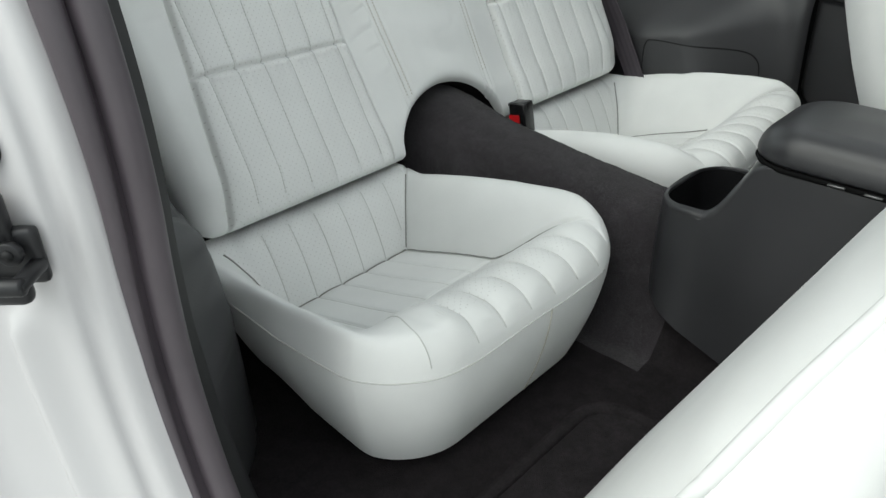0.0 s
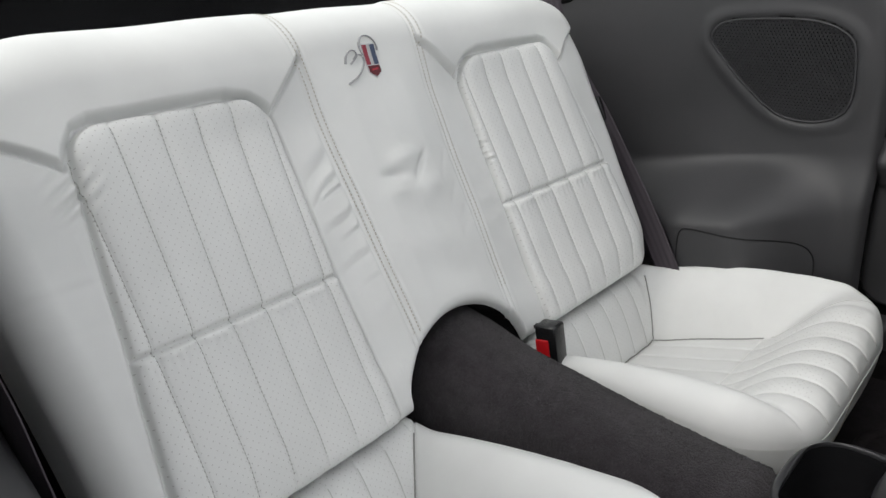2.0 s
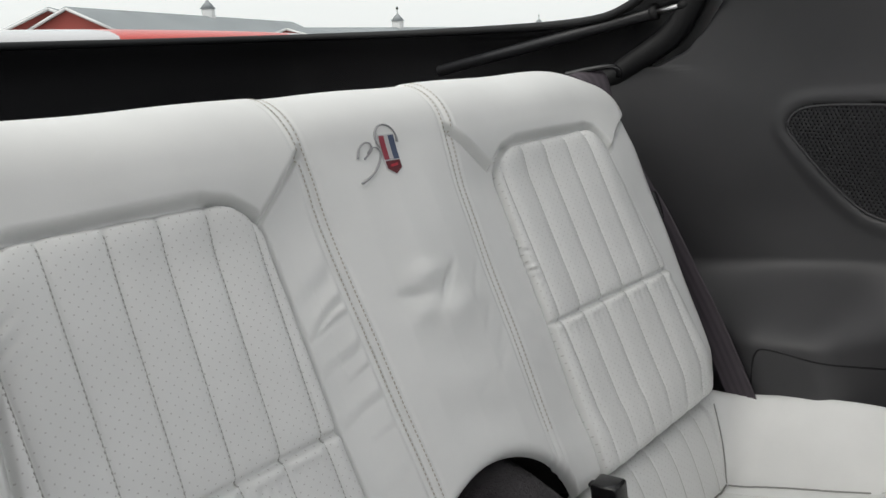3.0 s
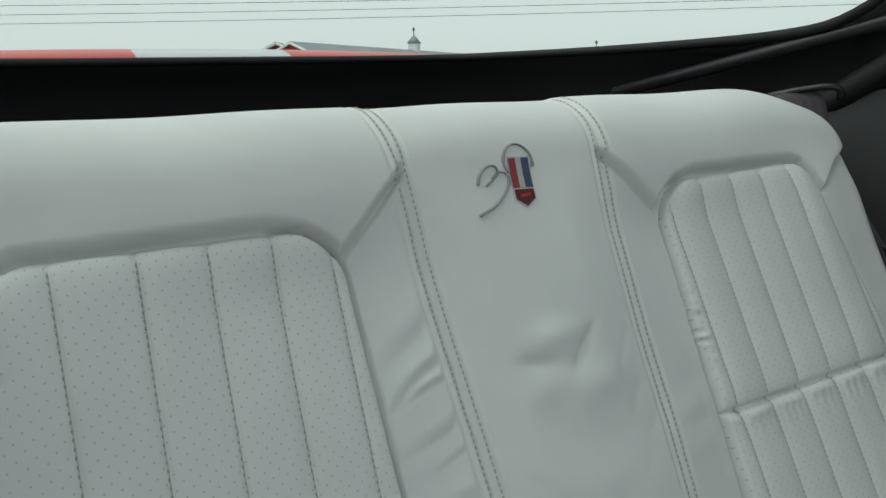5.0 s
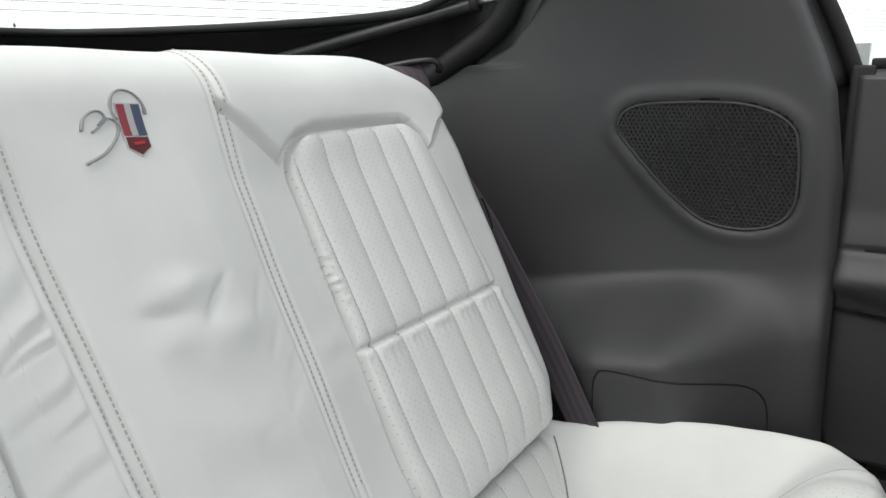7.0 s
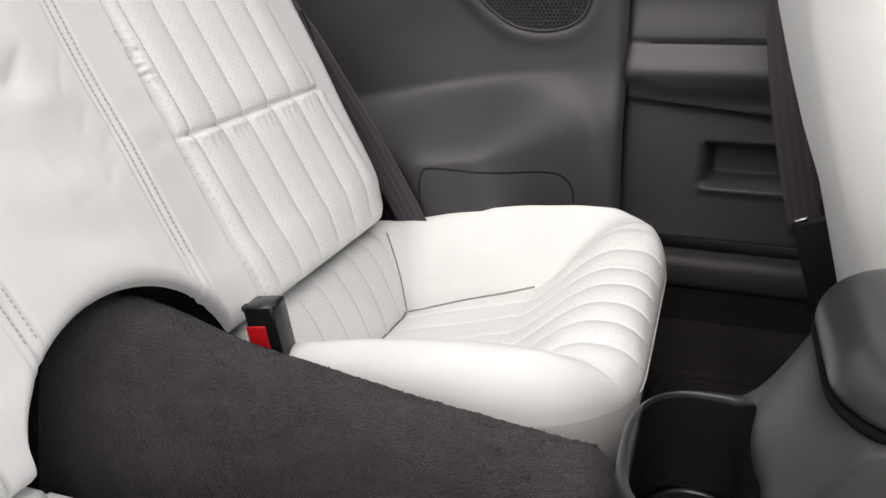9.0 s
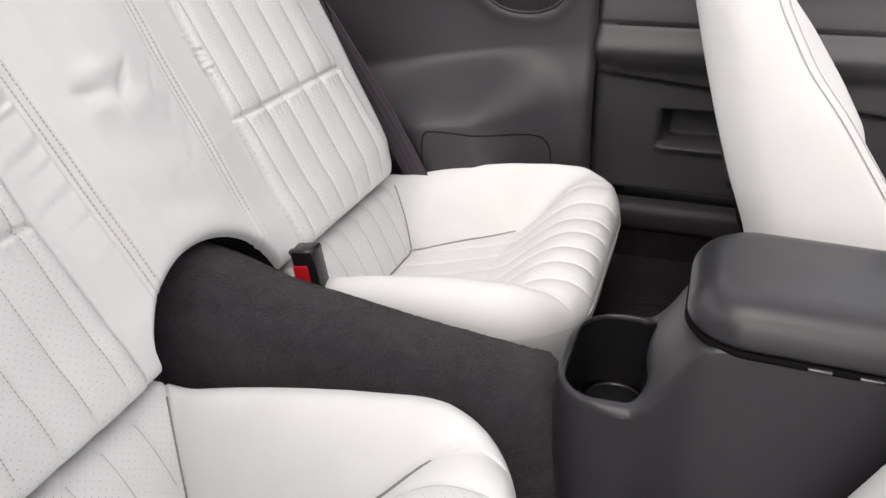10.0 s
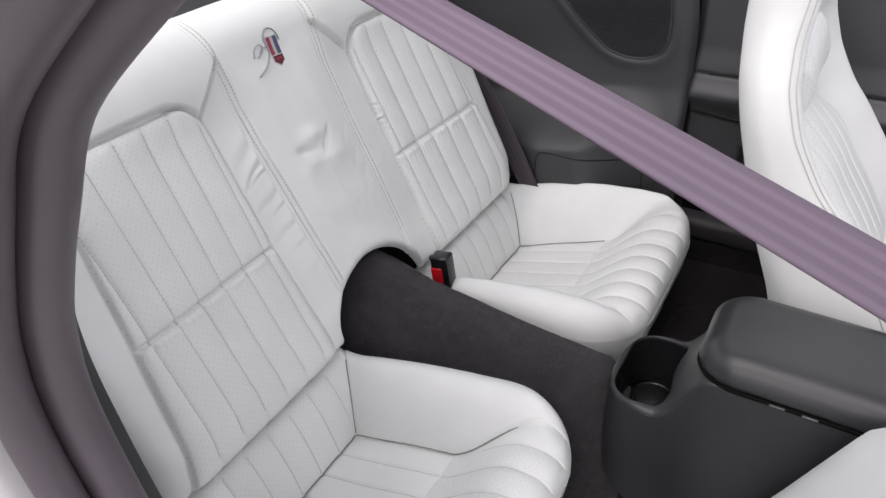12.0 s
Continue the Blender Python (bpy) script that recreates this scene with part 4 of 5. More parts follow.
    mesh_part("lid", L.reshape(-1, 3), F, CONSOLE, con, "padded charcoal armrest lid")
    ring = lid_ring(0.0022, 0.7445)
    tube("lid_gap", np.vstack([ring, ring[:2]]), 0.0034, GAP, con, sides=6)
    for sx in (0.705, 0.742):
        part("hinge", rounded_box((0.018, 0.004, 0.003), (sx, -0.0895, 0.7450 - 0.02 * (sx - 0.6)), 0.001), HINGE, con, "small metal hinge")
    return con


console()


# ---------------------------------------------------------------- side trim, doors, pillars
def trim_y(x, z):
    """How far out the quarter trim lies."""
    low = 0.525 + 0.13 * sstep((x - 0.22 + 0.3 * np.maximum(z - 0.62, 0)) / 0.18) + 0.035 * sstep((0.13 - x) / 0.10)
    up = 0.668 + 0.012 * sstep((x - 0.1) / 0.25) - 0.02 * sstep((z - 1.08) / 0.25)
    ledge = sstep((z - 0.69 - 0.15 * (x - 0.14)) / 0.105)
    dish = 0.014 * bell(x - 0.16, 0.16) * bell(z - 0.86, 0.09)
    rear = 0.03 * sstep((-0.08 - x) / 0.2)
    return low * (1 - ledge) + up * ledge + dish - rear * (1 - 0.4 * ledge)


SPEAKER = [(0.097, 1.006), (0.118, 1.036), (0.20, 1.044), (0.275, 1.040), (0.322, 1.018), (0.336, 0.985), (0.338, 0.915), (0.318, 0.884), (0.275, 0.872), (0.222, 0.880), (0.172, 0.918), (0.122, 0.972)]
POCKET = [(0.128, 0.600), (0.126, 0.66), (0.130, 0.682), (0.142, 0.690), (0.19, 0.690), (0.23, 0.687), (0.28, 0.681), (0.312, 0.672), (0.330, 0.655), (0.337, 0.630), (0.338, 0.600)]


SPEAKER = [(x, z - 0.002) for x, z in SPEAKER]


def loop_distance(X, Z, loop):
    L = smoothed(loop, 160, closed=True)
    pts = np.stack([X, Z], -1).reshape(-1, 2)
    d = np.min(np.hypot(pts[:, None, 0] - L[None, :, 0], pts[:, None, 1] - L[None, :, 1]), axis=1)
    j = np.arange(len(L))
    x1, z1 = L[j, 0], L[j, 1]
    x2, z2 = L[(j + 1) % len(L), 0], L[(j + 1) % len(L), 1]
    inside = np.zeros(len(pts), bool)
    for a, b, c, e in zip(x1, z1, x2, z2):
        hit = ((b > pts[:, 1]) != (e > pts[:, 1])) & (pts[:, 0] < (c - a) * (pts[:, 1] - b) / (e - b + 1e-12) + a)
        inside ^= hit
    return np.where(inside, -d, d).reshape(X.shape)


def trim_edge(z):
    """Front edge of the quarter trim, at the door opening."""
    return np.interp(z, [0.40, 0.62, 0.78, 0.95, 1.06, 1.11, 1.17, 1.30, 1.40], [0.412, 0.400, 0.396, 0.390, 0.372, 0.352, 0.325, 0.27, 0.23])


def trim_rear(z):
    """Rear limit of the trim: it ends at the hatch opening."""
    return np.interp(z, [0.40, 1.06, 1.083, 1.095, 1.12, 1.16, 1.22, 1.30, 1.40], [-0.40, -0.40, -0.26, -0.14, -0.085, -0.055, -0.035, -0.01, 0.02])


def quarter_trim(sign):
    q = thing("quarter_trim", "charcoal moulded plastic rear quarter trim with speaker", "trim panel", "quarter trims")
    zs = np.linspace(0.42, 1.38, 180)
    ks = np.linspace(0, 1, 150)
    Zg = np.repeat(zs[None], len(ks), 0)
    x0, x1 = trim_rear(Zg), trim_edge(Zg)
    Xg = x0 + (x1 - x0) * ks[:, None]
    Y = trim_y(Xg, Zg)
    if sign < 0:
        Y = Y + 0.032 * sstep((Xg - 0.06) / 0.16) * sstep((0.86 - Zg) / 0.08)
    sd = loop_distance(Xg, Zg, SPEAKER)
    Y = Y + 0.006 * sstep((0.004 - sd) / 0.006) - 0.004 * bell(sd - 0.012, 0.011)
    pd = loop_distance(Xg, Zg, POCKET)
    Y = Y - 0.0012 * sstep(-pd / 0.006)
    # rolled front edge
    roll = (x1 - Xg)
    Y = Y + np.where(roll < 0.02, (0.02 - np.sqrt(np.maximum(0.0004 - (0.02 - roll) ** 2, 0))), 0)
    rollr = Xg - x0
    Y = Y + np.where((rollr < 0.02) & (Zg > 1.07), (0.02 - np.sqrt(np.maximum(0.0004 - (0.02 - np.clip(rollr, 0, 0.02)) ** 2, 0))), 0)
    P = np.stack([Xg, sign * Y, Zg], -1)
    reg = np.where(sd < 0.0, 1, np.where(pd < 0, 2, 0))[:-1, :-1]
    split_grid(P, np.stack([Xg, Zg], -1), reg, {0: ("panel", TRIM, "grained charcoal plastic"), 1: ("speaker_cloth", BLACK, "dark cloth behind the grille"), 2: ("pocket_cover", TRIM, "flat rounded cover")}, q, flip=sign > 0)
    # perforated grille: a plate with a grid of round holes
    L = smoothed(SPEAKER, 80, closed=True)
    c = L.mean(0)
    bm = bmesh.new()
    step = 0.0062
    V, F = [], []
    for i in range(50):
        for j in range(36):
            gx, gz = 0.09 + step * (i + 0.5 * (j % 2)), 0.865 + step * 0.87 * j
            V.append((gx, gz))
    A = np.array(V)
    keep = loop_distance(A[:, :1], A[:, 1:], SPEAKER)[:, 0] < -0.001
    verts, faces = [], []
    for gx, gz in A[keep]:
        k = len(verts)
        y = float(trim_y(np.array(gx), np.array(gz))) - 0.001
        for w in range(6):
            an = radians(30 + 60 * w)
            for rad, dy in ((step * 0.577, 0.0), (0.0019, 0.0), (0.0017, 0.0025)):
                verts.append((gx + rad * math.cos(an), sign * (y + dy), gz + rad * math.sin(an)))
        for w in range(6):
            a, b = k + 3 * w, k + 3 * ((w + 1) % 6)
            fs = [(a, b, b + 1, a + 1), (a + 1, b + 1, b + 2, a + 2)]
            faces += fs if sign < 0 else [tuple(reversed(f)) for f in fs]
    mesh_part("speaker_grille", verts, faces, CONSOLE, q, "black perforated speaker grille", smooth=False)
    groove = smoothed(POCKET, 70)
    groove = [(p[0], sign * (float(trim_y(p[0], p[1])) - 0.0002), p[1]) for p in groove]
    if sign > 0:
        tube("pocket_gap", groove, 0.0016, BLACK, q, sides=6)
    ring = [(p[0], sign * (float(trim_y(p[0], p[1])) - 0.001), p[1]) for p in L]
    tube("grille_rim", np.vstack([ring, ring[:2]]), 0.0022, TRIM, q, sides=6)
    return q


quarter_trim(1)
quarter_trim(-1)


def far_door():
    d = tagged(new("door_1"), "closed door panel in charcoal plastic with pull pocket", "door", kind="structure")
    xs = np.linspace(0.386, 1.35, 124)
    zs = np.linspace(0.50, 1.085, 130)
    X, Z = np.meshgrid(xs, zs, indexing="ij")
    Y = np.full(X.shape, 0.700)
    Y = Y - 0.022 * bell(Z - 0.814, 0.022) - 0.006 * bell(Z - 0.790, 0.012) * sstep((X - 0.40) / 0.05)           # armrest bulge
    Y = Y + 0.010 * sstep((Z - 0.853) / 0.06) + 0.006 * bell(Z - 0.853, 0.003)
    Y = Y + 0.010 * sstep((0.774 - 0.10 * (X - 0.411) - Z) / 0.010)
    px, pz = np.abs(X - 0.66) - 0.145, np.abs(Z - 0.675) - 0.034
    sd = np.maximum(px, pz)
    Y = Y + 0.045 * sstep(-sd / 0.012) * (Z < 0.76)
    Y = Y - 0.006 * bell(Z - 0.637, 0.006) * sstep((0.155 - np.abs(X - 0.66)) / 0.02)
    Y = Y + 0.02 * sstep((0.55 - Z) / 0.04)
    corner = np.hypot(np.maximum(0.442 - X, 0), np.maximum(0.60 - Z, 0))
    roll = np.minimum(X - 0.386, 0.03)
    Y = Y + np.where(roll < 0.010, 0.010 - np.sqrt(np.maximum(0.010 ** 2 - (0.010 - roll) ** 2, 0)), 0)
    Y = Y + 0.03 * sstep((Z - 1.075) / 0.012)
    Y = Y + 0.05 * sstep((corner - 0.045) / 0.02)
    P = np.stack([X, Y, Z], -1)
    reg = np.where(Z > 0.855, 0, np.where(Z > 0.774 - 0.10 * (X - 0.411), 1, 2))[:-1, :-1]
    split_grid(P, np.stack([X, Z], -1), reg, {0: ("upper_pad", TRIM, "soft charcoal vinyl"), 1: ("armrest", TRIM, "moulded charcoal armrest"), 2: ("lower_panel", TRIM, "charcoal plastic with a pull pocket")}, d, flip=True)
    for z0, slope in ((0.853, 0.0), (0.774, 0.10)):
        line = []
        for x in np.linspace(0.425, 1.3, 60):
            zz = z0 - slope * (x - 0.411)
            line.append((x, float(Y[int(np.argmin(np.abs(xs - x))), int(np.argmin(np.abs(zs - zz)))]) - 0.0008, zz))
        tube("panel_gap", line, 0.0022, BLACK, d, sides=6)
    part("door_skin", rounded_box((0.96, 0.02, 0.70), (0.885, 0.83, 0.72), 0.004), PAINT, d)
    part("window_seal", rounded_box((0.96, 0.012, 0.014), (0.885, 0.742, 1.092), 0.003), BLACK, d, "black rubber belt seal")
    part("window_pane", rounded_box((0.98, 0.004, 0.30), (0.88, 0.758, 1.235), 0, (8, 0, 0)), GLASS, d).visible_shadow = False


far_door()
slab("sill_carpet", (0.36, 0.652, 0.42), (1.35, 0.70, 0.496), CARPET, "charcoal carpet up the side of the sill", "carpet")
slab("sill_trim", (0.36, 0.645, 0.492), (1.35, 0.70, 0.545), SILL, "charcoal plastic sill trim beside the carpet", "sill trim", r=0.014)
slab("pillar_seal", (0.384, 0.715, 0.46), (0.412, 0.73, 1.09), BLACK, "black rubber door seal", "door seal", r=0.004)
slab("wall_side", (-1.2, 0.80, 0.2), (0.40, 0.86, 1.12), PAINT, "white painted body side", "body side")


slab("pillar_post", (0.33, 0.752, 0.30), (0.46, 0.80, 1.085), BLACK, "black painted door post", "door post")


def pillar_far():
    p = tagged(new("pillar"), "charcoal pillar beside the side window", "pillar", kind="structure")
    path = smoothed([(0.385, 0.735, 1.06), (0.355, 0.725, 1.13), (0.32, 0.71, 1.20), (0.27, 0.68, 1.30), (0.22, 0.64, 1.40)], 20)
    tube("seal", path + (0.012, 0.004, 0), 0.011, BLACK, p, sides=8)
    tube("post", path + (-0.03, 0.03, 0), 0.035, TRIM, p, sides=10)


pillar_far()


def near_opening():
    """Rear edge of the open door on the near side: trim lip, rubber weatherstrip and painted jamb, swept up and over."""
    jamb = tagged(new("door_frame"), "white painted door jamb with a double rubber weatherstrip", "door frame", kind="structure")
    lip = smoothed([(0.575, 0.40), (0.500, 0.49), (0.458, 0.57), (0.438, 0.64), (0.428, 0.72), (0.430, 0.80), (0.438, 0.87), (0.438, 0.94), (0.428, 1.01), (0.411, 1.08), (0.401, 1.14), (0.407, 1.185), (0.424, 1.225), (0.443, 1.26), (0.466, 1.298), (0.502, 1.330), (0.560, 1.370), (0.66, 1.425), (0.84, 1.475), (1.35, 1.475)], 200)
    T = np.gradient(lip, axis=0)
    T /= np.linalg.norm(T, axis=1, keepdims=True)
    N = np.stack([T[:, 1], -T[:, 0]], 1)
    path = lip - 0.0275 * N

    def sweep(name, profile, mat, label=""):
        """profile(z) gives the section: a across towards the opening, and y."""
        P = np.array([[(p[0] + n[0] * a, y, p[1] + n[1] * a) for a, y in profile(p[1])] for p, n in zip(path, N)])
        mesh_part(name, P.reshape(-1, 3), grid_faces(*P.shape[:2], flip=True), mat, jamb, label)
    bulb = lambda cx, cy, r, a0, a1, n=10: [(cx + r * math.cos(radians(w)), cy + r * math.sin(radians(w))) for w in np.linspace(a0, a1, n)]
    fat = lambda z: float(np.interp(z, [0.60, 0.75, 0.90, 1.0, 1.2], [0.45, 0.55, 0.85, 1.15, 1.3]))
    # pressed ridge that starts below the striker, and a shallow dent above it
    press = lambda a, z: float(-0.015 * bell(a + 0.030, 0.010) * sstep(np.array((0.80 - z) / 0.02)) + 0.009 * bell(a + 0.032, 0.011) * bell(z - 0.815, 0.020) - 0.003 * bell(a + 0.088, 0.006) - 0.003 * bell(a + 0.112, 0.005))
    section = smoothed([(-0.18, -0.886), (-0.135, -0.884), (-0.128, -0.878), (-0.124, -0.868), (-0.112, -0.862), (-0.108, -0.852), (-0.098, -0.842), (-0.090, -0.838), (-0.084, -0.826), (-0.062, -0.806), (-0.040, -0.788), (-0.020, -0.774), (-0.006, -0.766), (0.000, -0.759), (-0.001, -0.752), (0.004, -0.747), (0.009, -0.744), (0.012, -0.738), (0.012, -0.722)], 80)
    sweep("painted_jamb", lambda z: [(a + 0.012 - 0.020 * fat(z) * sstep((a + 0.10) / 0.08), y + press(a, z)) for a, y in section], PAINT, "glossy white paint")
    sweep("weatherstrip", lambda z: [(0.012 - 0.012 * fat(z), -0.726)] + bulb(0.017 - 0.006 * fat(z), -0.722, 0.0085 * fat(z), -110, 80) + [(0.012, -0.708)], RUBBER, "dark rubber bulb seal")
    sweep("trim_lip", lambda z: [(0.008, -0.712)] + bulb(0.0165, -0.700, 0.0110, -75, 75) + [(0.008, -0.688)], RUBBER, "mauve-grey plastic lip")
    sweep("inner_flange", lambda z: [(0.009, -0.6895), (-0.01, -0.67), (-0.07, -0.645)], BLACK, "black flange behind the lip")
    # moulded trim that swells from the lip in towards the seat cushion
    t = np.linspace(0, 1, 70)
    k = np.linspace(0, 1, 30)
    ez = 0.43 + 0.50 * t
    ex = np.interp(ez, [0.43, 0.57, 0.64, 0.68, 0.705, 0.73, 0.77, 0.84, 0.90, 0.93], [0.235, 0.232, 0.220, 0.198, 0.165, 0.124, 0.060, -0.055, -0.12, -0.16])
    lz = 0.43 + 0.60 * t
    lx = np.interp(lz, [0.43, 0.60, 0.70, 0.82, 0.90, 1.03], [0.43, 0.395, 0.372, 0.356, 0.346, 0.335])
    for _ in range(4):
        ex[1:-1] = 0.25 * ex[:-2] + 0.5 * ex[1:-1] + 0.25 * ex[2:]
    E, L = np.stack([ex, np.full(70, -0.555), ez], 1), np.stack([lx, np.full(70, -0.684), lz], 1)
    P = L[:, None] + (E - L)[:, None] * k[None, :, None]
    P[..., 1] -= 0.022 * np.sin(k * math.pi)[None]
    P[..., 2] += 0.012 * np.sin(k * math.pi)[None] * t[:, None]
    turned = np.stack([E + (-0.012, -0.006, -0.004), E + (-0.03, -0.04, -0.012)], 1)
    P = np.concatenate([P, turned], 1)
    mesh_part("foot_trim", P.reshape(-1, 3), grid_faces(*P.shape[:2]), TRIM, jamb, "charcoal moulded foot trim")


near_opening()


def striker():
    s = thing("door_striker", "black steel door striker bolted to the white jamb", "door striker")
    base = pose(0.392, -0.785, 0.862, 0, 0, 43)

    def add(name, bm, mat, label=""):
        bm.transform(base)
        return part(name, bm, mat, s, label)
    add("plate", rounded_box((0.052, 0.010, 0.042), (0, 0, -0.012), 0.004), BLACKSTEEL, "rounded black plate")
    add("upper_plate", rounded_box((0.036, 0.016, 0.040), (-0.006, -0.004, 0.016), 0.006), BLACKSTEEL)
    add("lower_plate", rounded_box((0.030, 0.014, 0.022), (-0.004, -0.003, -0.037), 0.005), BLACKSTEEL)
    for lx, lz in ((-0.006, 0.017), (0.012, -0.004)):
        add("bolt", cylinder(0.0085, 0.006, (lx, -0.013, lz), (90, 0, 0), sides=20, bevel=0.001), BLACKSTEEL, "round bolt head")
        add("bolt_socket", cylinder(0.0042, 0.002, (lx, -0.0165, lz), (90, 0, 0), sides=6), BLACK)
    for lx in (-0.020, 0.022):
        add("post", cylinder(0.0058, 0.032, (lx, -0.018, -0.018), (90, 0, 0), sides=16, bevel=0.001), BLACKSTEEL)
    add("bar", cylinder(0.0062, 0.052, (0.001, -0.032, -0.018), (0, 90, 0), sides=16, bevel=0.002), BLACKSTEEL, "round striker bar")


striker()
bm = cylinder(0.017, 0.014, (0, 0, 0), (90, 0, 0), sides=28, bevel=0.004)
bm.transform(pose(0.384, -0.780, 0.922, 0, 0, 43))
tagged(part("door_stop", bm, BLACK), "round black rubber stop on the white jamb", "rubber stop")
slab("sill_near", (0.45, -0.80, 0.36), (1.4, -0.62, 0.45), PAINT, "white painted door sill", "door sill", r=0.015)
slab("body_near", (-1.2, -0.93, 0.2), (0.24, -0.885, 1.10), PAINT, "white painted body side", "body side")


# ---------------------------------------------------------------- roof, hatch and cargo area
def roof():
    """Unseen roof hoop, centre bar and front header round two open roof panels, assumed for light."""
    top = lambda x, y: 1.50 - 0.04 * (y / 0.7) ** 2 - 0.03 * ((x - 0.55) / 0.7) ** 2
    for name, x0, x1, y0, y1, label in (("ceiling", 0.0, 0.16, -0.66, 0.66, "unseen grey cloth headliner on the roof hoop"), ("ceiling", 0.16, 1.10, -0.07, 0.07, "unseen grey cloth headliner on the centre bar"), ("ceiling", 1.10, 1.25, -0.66, 0.66, "unseen grey cloth headliner on the front header")):
        xs, ys = np.linspace(x0, x1, 14), np.linspace(y0, y1, 14)
        X, Y = np.meshgrid(xs, ys, indexing="ij")
        P = np.stack([X, Y, top(X, Y)], -1)
        V = np.vstack([P.reshape(-1, 3), (P + (0, 0, 0.035)).reshape(-1, 3)])
        F = grid_faces(14, 14, flip=True) + [tuple(i + 196 for i in f) for f in grid_faces(14, 14)]
        tagged(mesh_part(name, V, F, HEADLINER), label, "headliner", kind="structure")


roof()
slab("header_rail", (-0.05, -0.62, 1.42), (0.04, 0.62, 1.47), HEADLINER, "grey cloth rail above the hatch", "roof rail", r=0.01)
slab("cargo_floor", (-1.25, -0.75, 0.50), (-0.15, 0.75, 0.54), CARPET, "charcoal cargo floor carpet", "cargo floor")
slab("cargo_shelf", (-1.25, -0.72, 0.98), (-0.22, 0.72, 1.00), BLACK, "black cargo cover behind the seat", "cargo cover")
slab("wall_rear", (-1.30, -0.80, 0.3), (-1.20, 0.80, 1.135), PAINT, "white painted tail panel", "tail panel")
slab("wall_front", (1.40, -0.80, 0.3), (1.44, 0.80, 1.0), TRIM, "charcoal bulkhead under the windscreen", "bulkhead")


def hatch():
    h = thing("rear_hatch", "black framed glass rear hatch", "hatch")
    # opening edge of the glass, from the front corner down and back round the tail
    half = [(0.03, 0.56, 1.44), (-0.04, 0.61, 1.34), (-0.11, 0.63, 1.245), (-0.17, 0.632, 1.195), (-0.28, 0.63, 1.172), (-0.6, 0.62, 1.165), (-0.95, 0.58, 1.165), (-1.06, 0.50, 1.165), (-1.10, 0.35, 1.165), (-1.11, 0.0, 1.165)]
    ring = smoothed(half + [(x, -y, z) for x, y, z in reversed(half[:-1])], 160)
    c = np.array([-0.5, 0, 1.2])
    prof = [(0.0, 0.0), (0.004, -0.012), (0.03, -0.03), (0.05, -0.075), (0.05, -0.14)]
    P = np.zeros((len(ring), len(prof), 3))
    for j, (o, dz) in enumerate(prof):
        out = ring - c
        out[:, 2] = 0
        out /= np.linalg.norm(out, axis=1, keepdims=True)
        P[:, j] = ring + out * o + (0, 0, dz)
    P[:, -1, 2] -= 0.05 * sstep((-0.40 - ring[:, 0]) / 0.2)  # deeper skirt down to the cargo cover at the tail
    mesh_part("frame", P.reshape(-1, 3), grid_faces(*P.shape[:2]), GLOSS, h, "black painted inner frame")
    tube("seal", ring, 0.008, BLACK, h, "black rubber glass seal", sides=8)
    # glass
    n = len(ring) // 2
    A, Bv = ring[:n], ring[::-1][:n]
    rows = []
    for a, b in zip(A, Bv):
        for t in np.linspace(0, 1, 13):
            p = a * (1 - t) + b * t
            p[2] += 0.16 * (1 - (2 * t - 1) ** 2) * (0.15 if p[0] > -0.1 else 0.25) * min(1, max(0, (p[0] + 1.1) / 0.5))
            rows.append(p)
    g = mesh_part("glass_pane", rows, grid_faces(n, 13), GLASS, h, "clear curved rear glass")
    g.visible_shadow = False


hatch()


def inner_rail(sign):
    r = tagged(new("body_rail"), "black body rail beside the hatch", "body rail", kind="structure")
    path = smoothed([(0.05, 0.62, 1.46), (-0.03, 0.655, 1.29), (-0.085, 0.665, 1.17), (-0.16, 0.665, 1.11), (-0.28, 0.665, 1.06), (-0.7, 0.66, 1.02), (-1.15, 0.62, 1.00)], 40) * (1, sign, 1)
    tube("seal", path, 0.020, BLACK, r, "black bulb seal", sides=10)
    V, k = [], 0
    for p in path:
        V += [p + (0, sign * 0.0, 0.0), p + (0, sign * 0.05, 0.02), p + (0, sign * 0.12, -0.02), p + (0, sign * 0.13, -0.10)]
    mesh_part("inner_panel", V, grid_faces(len(path), 4), BLACK, r)


inner_rail(1)
inner_rail(-1)


def hatch_strut(sign):
    s = thing("hatch_strut", "black gas strut holding the rear hatch", "gas strut", "hatch struts")
    a, b = np.array((-0.078, sign * 0.650, 1.194)), np.array((-0.62, sign * 0.610, 1.082))
    d = b - a
    at = lambda t: a + d * t
    tube("rod", [at(0), at(0.03), at(0.10)], 0.0048, STEEL, s, "thin bright rod", sides=10)
    tube("cylinder", [at(0.085), at(0.09), at(0.5), at(0.95)], [0.009, 0.011, 0.011, 0.011], BLACKSTEEL, s, "satin black tube", sides=14)
    tube("collar", [at(0.08), at(0.10)], 0.0125, BLACK, s, sides=14)
    tube("ball_end", [at(-0.02), at(0.0), at(0.015)], [0.006, 0.009, 0.006], BLACK, s, sides=10)


hatch_strut(1)
hatch_strut(-1)


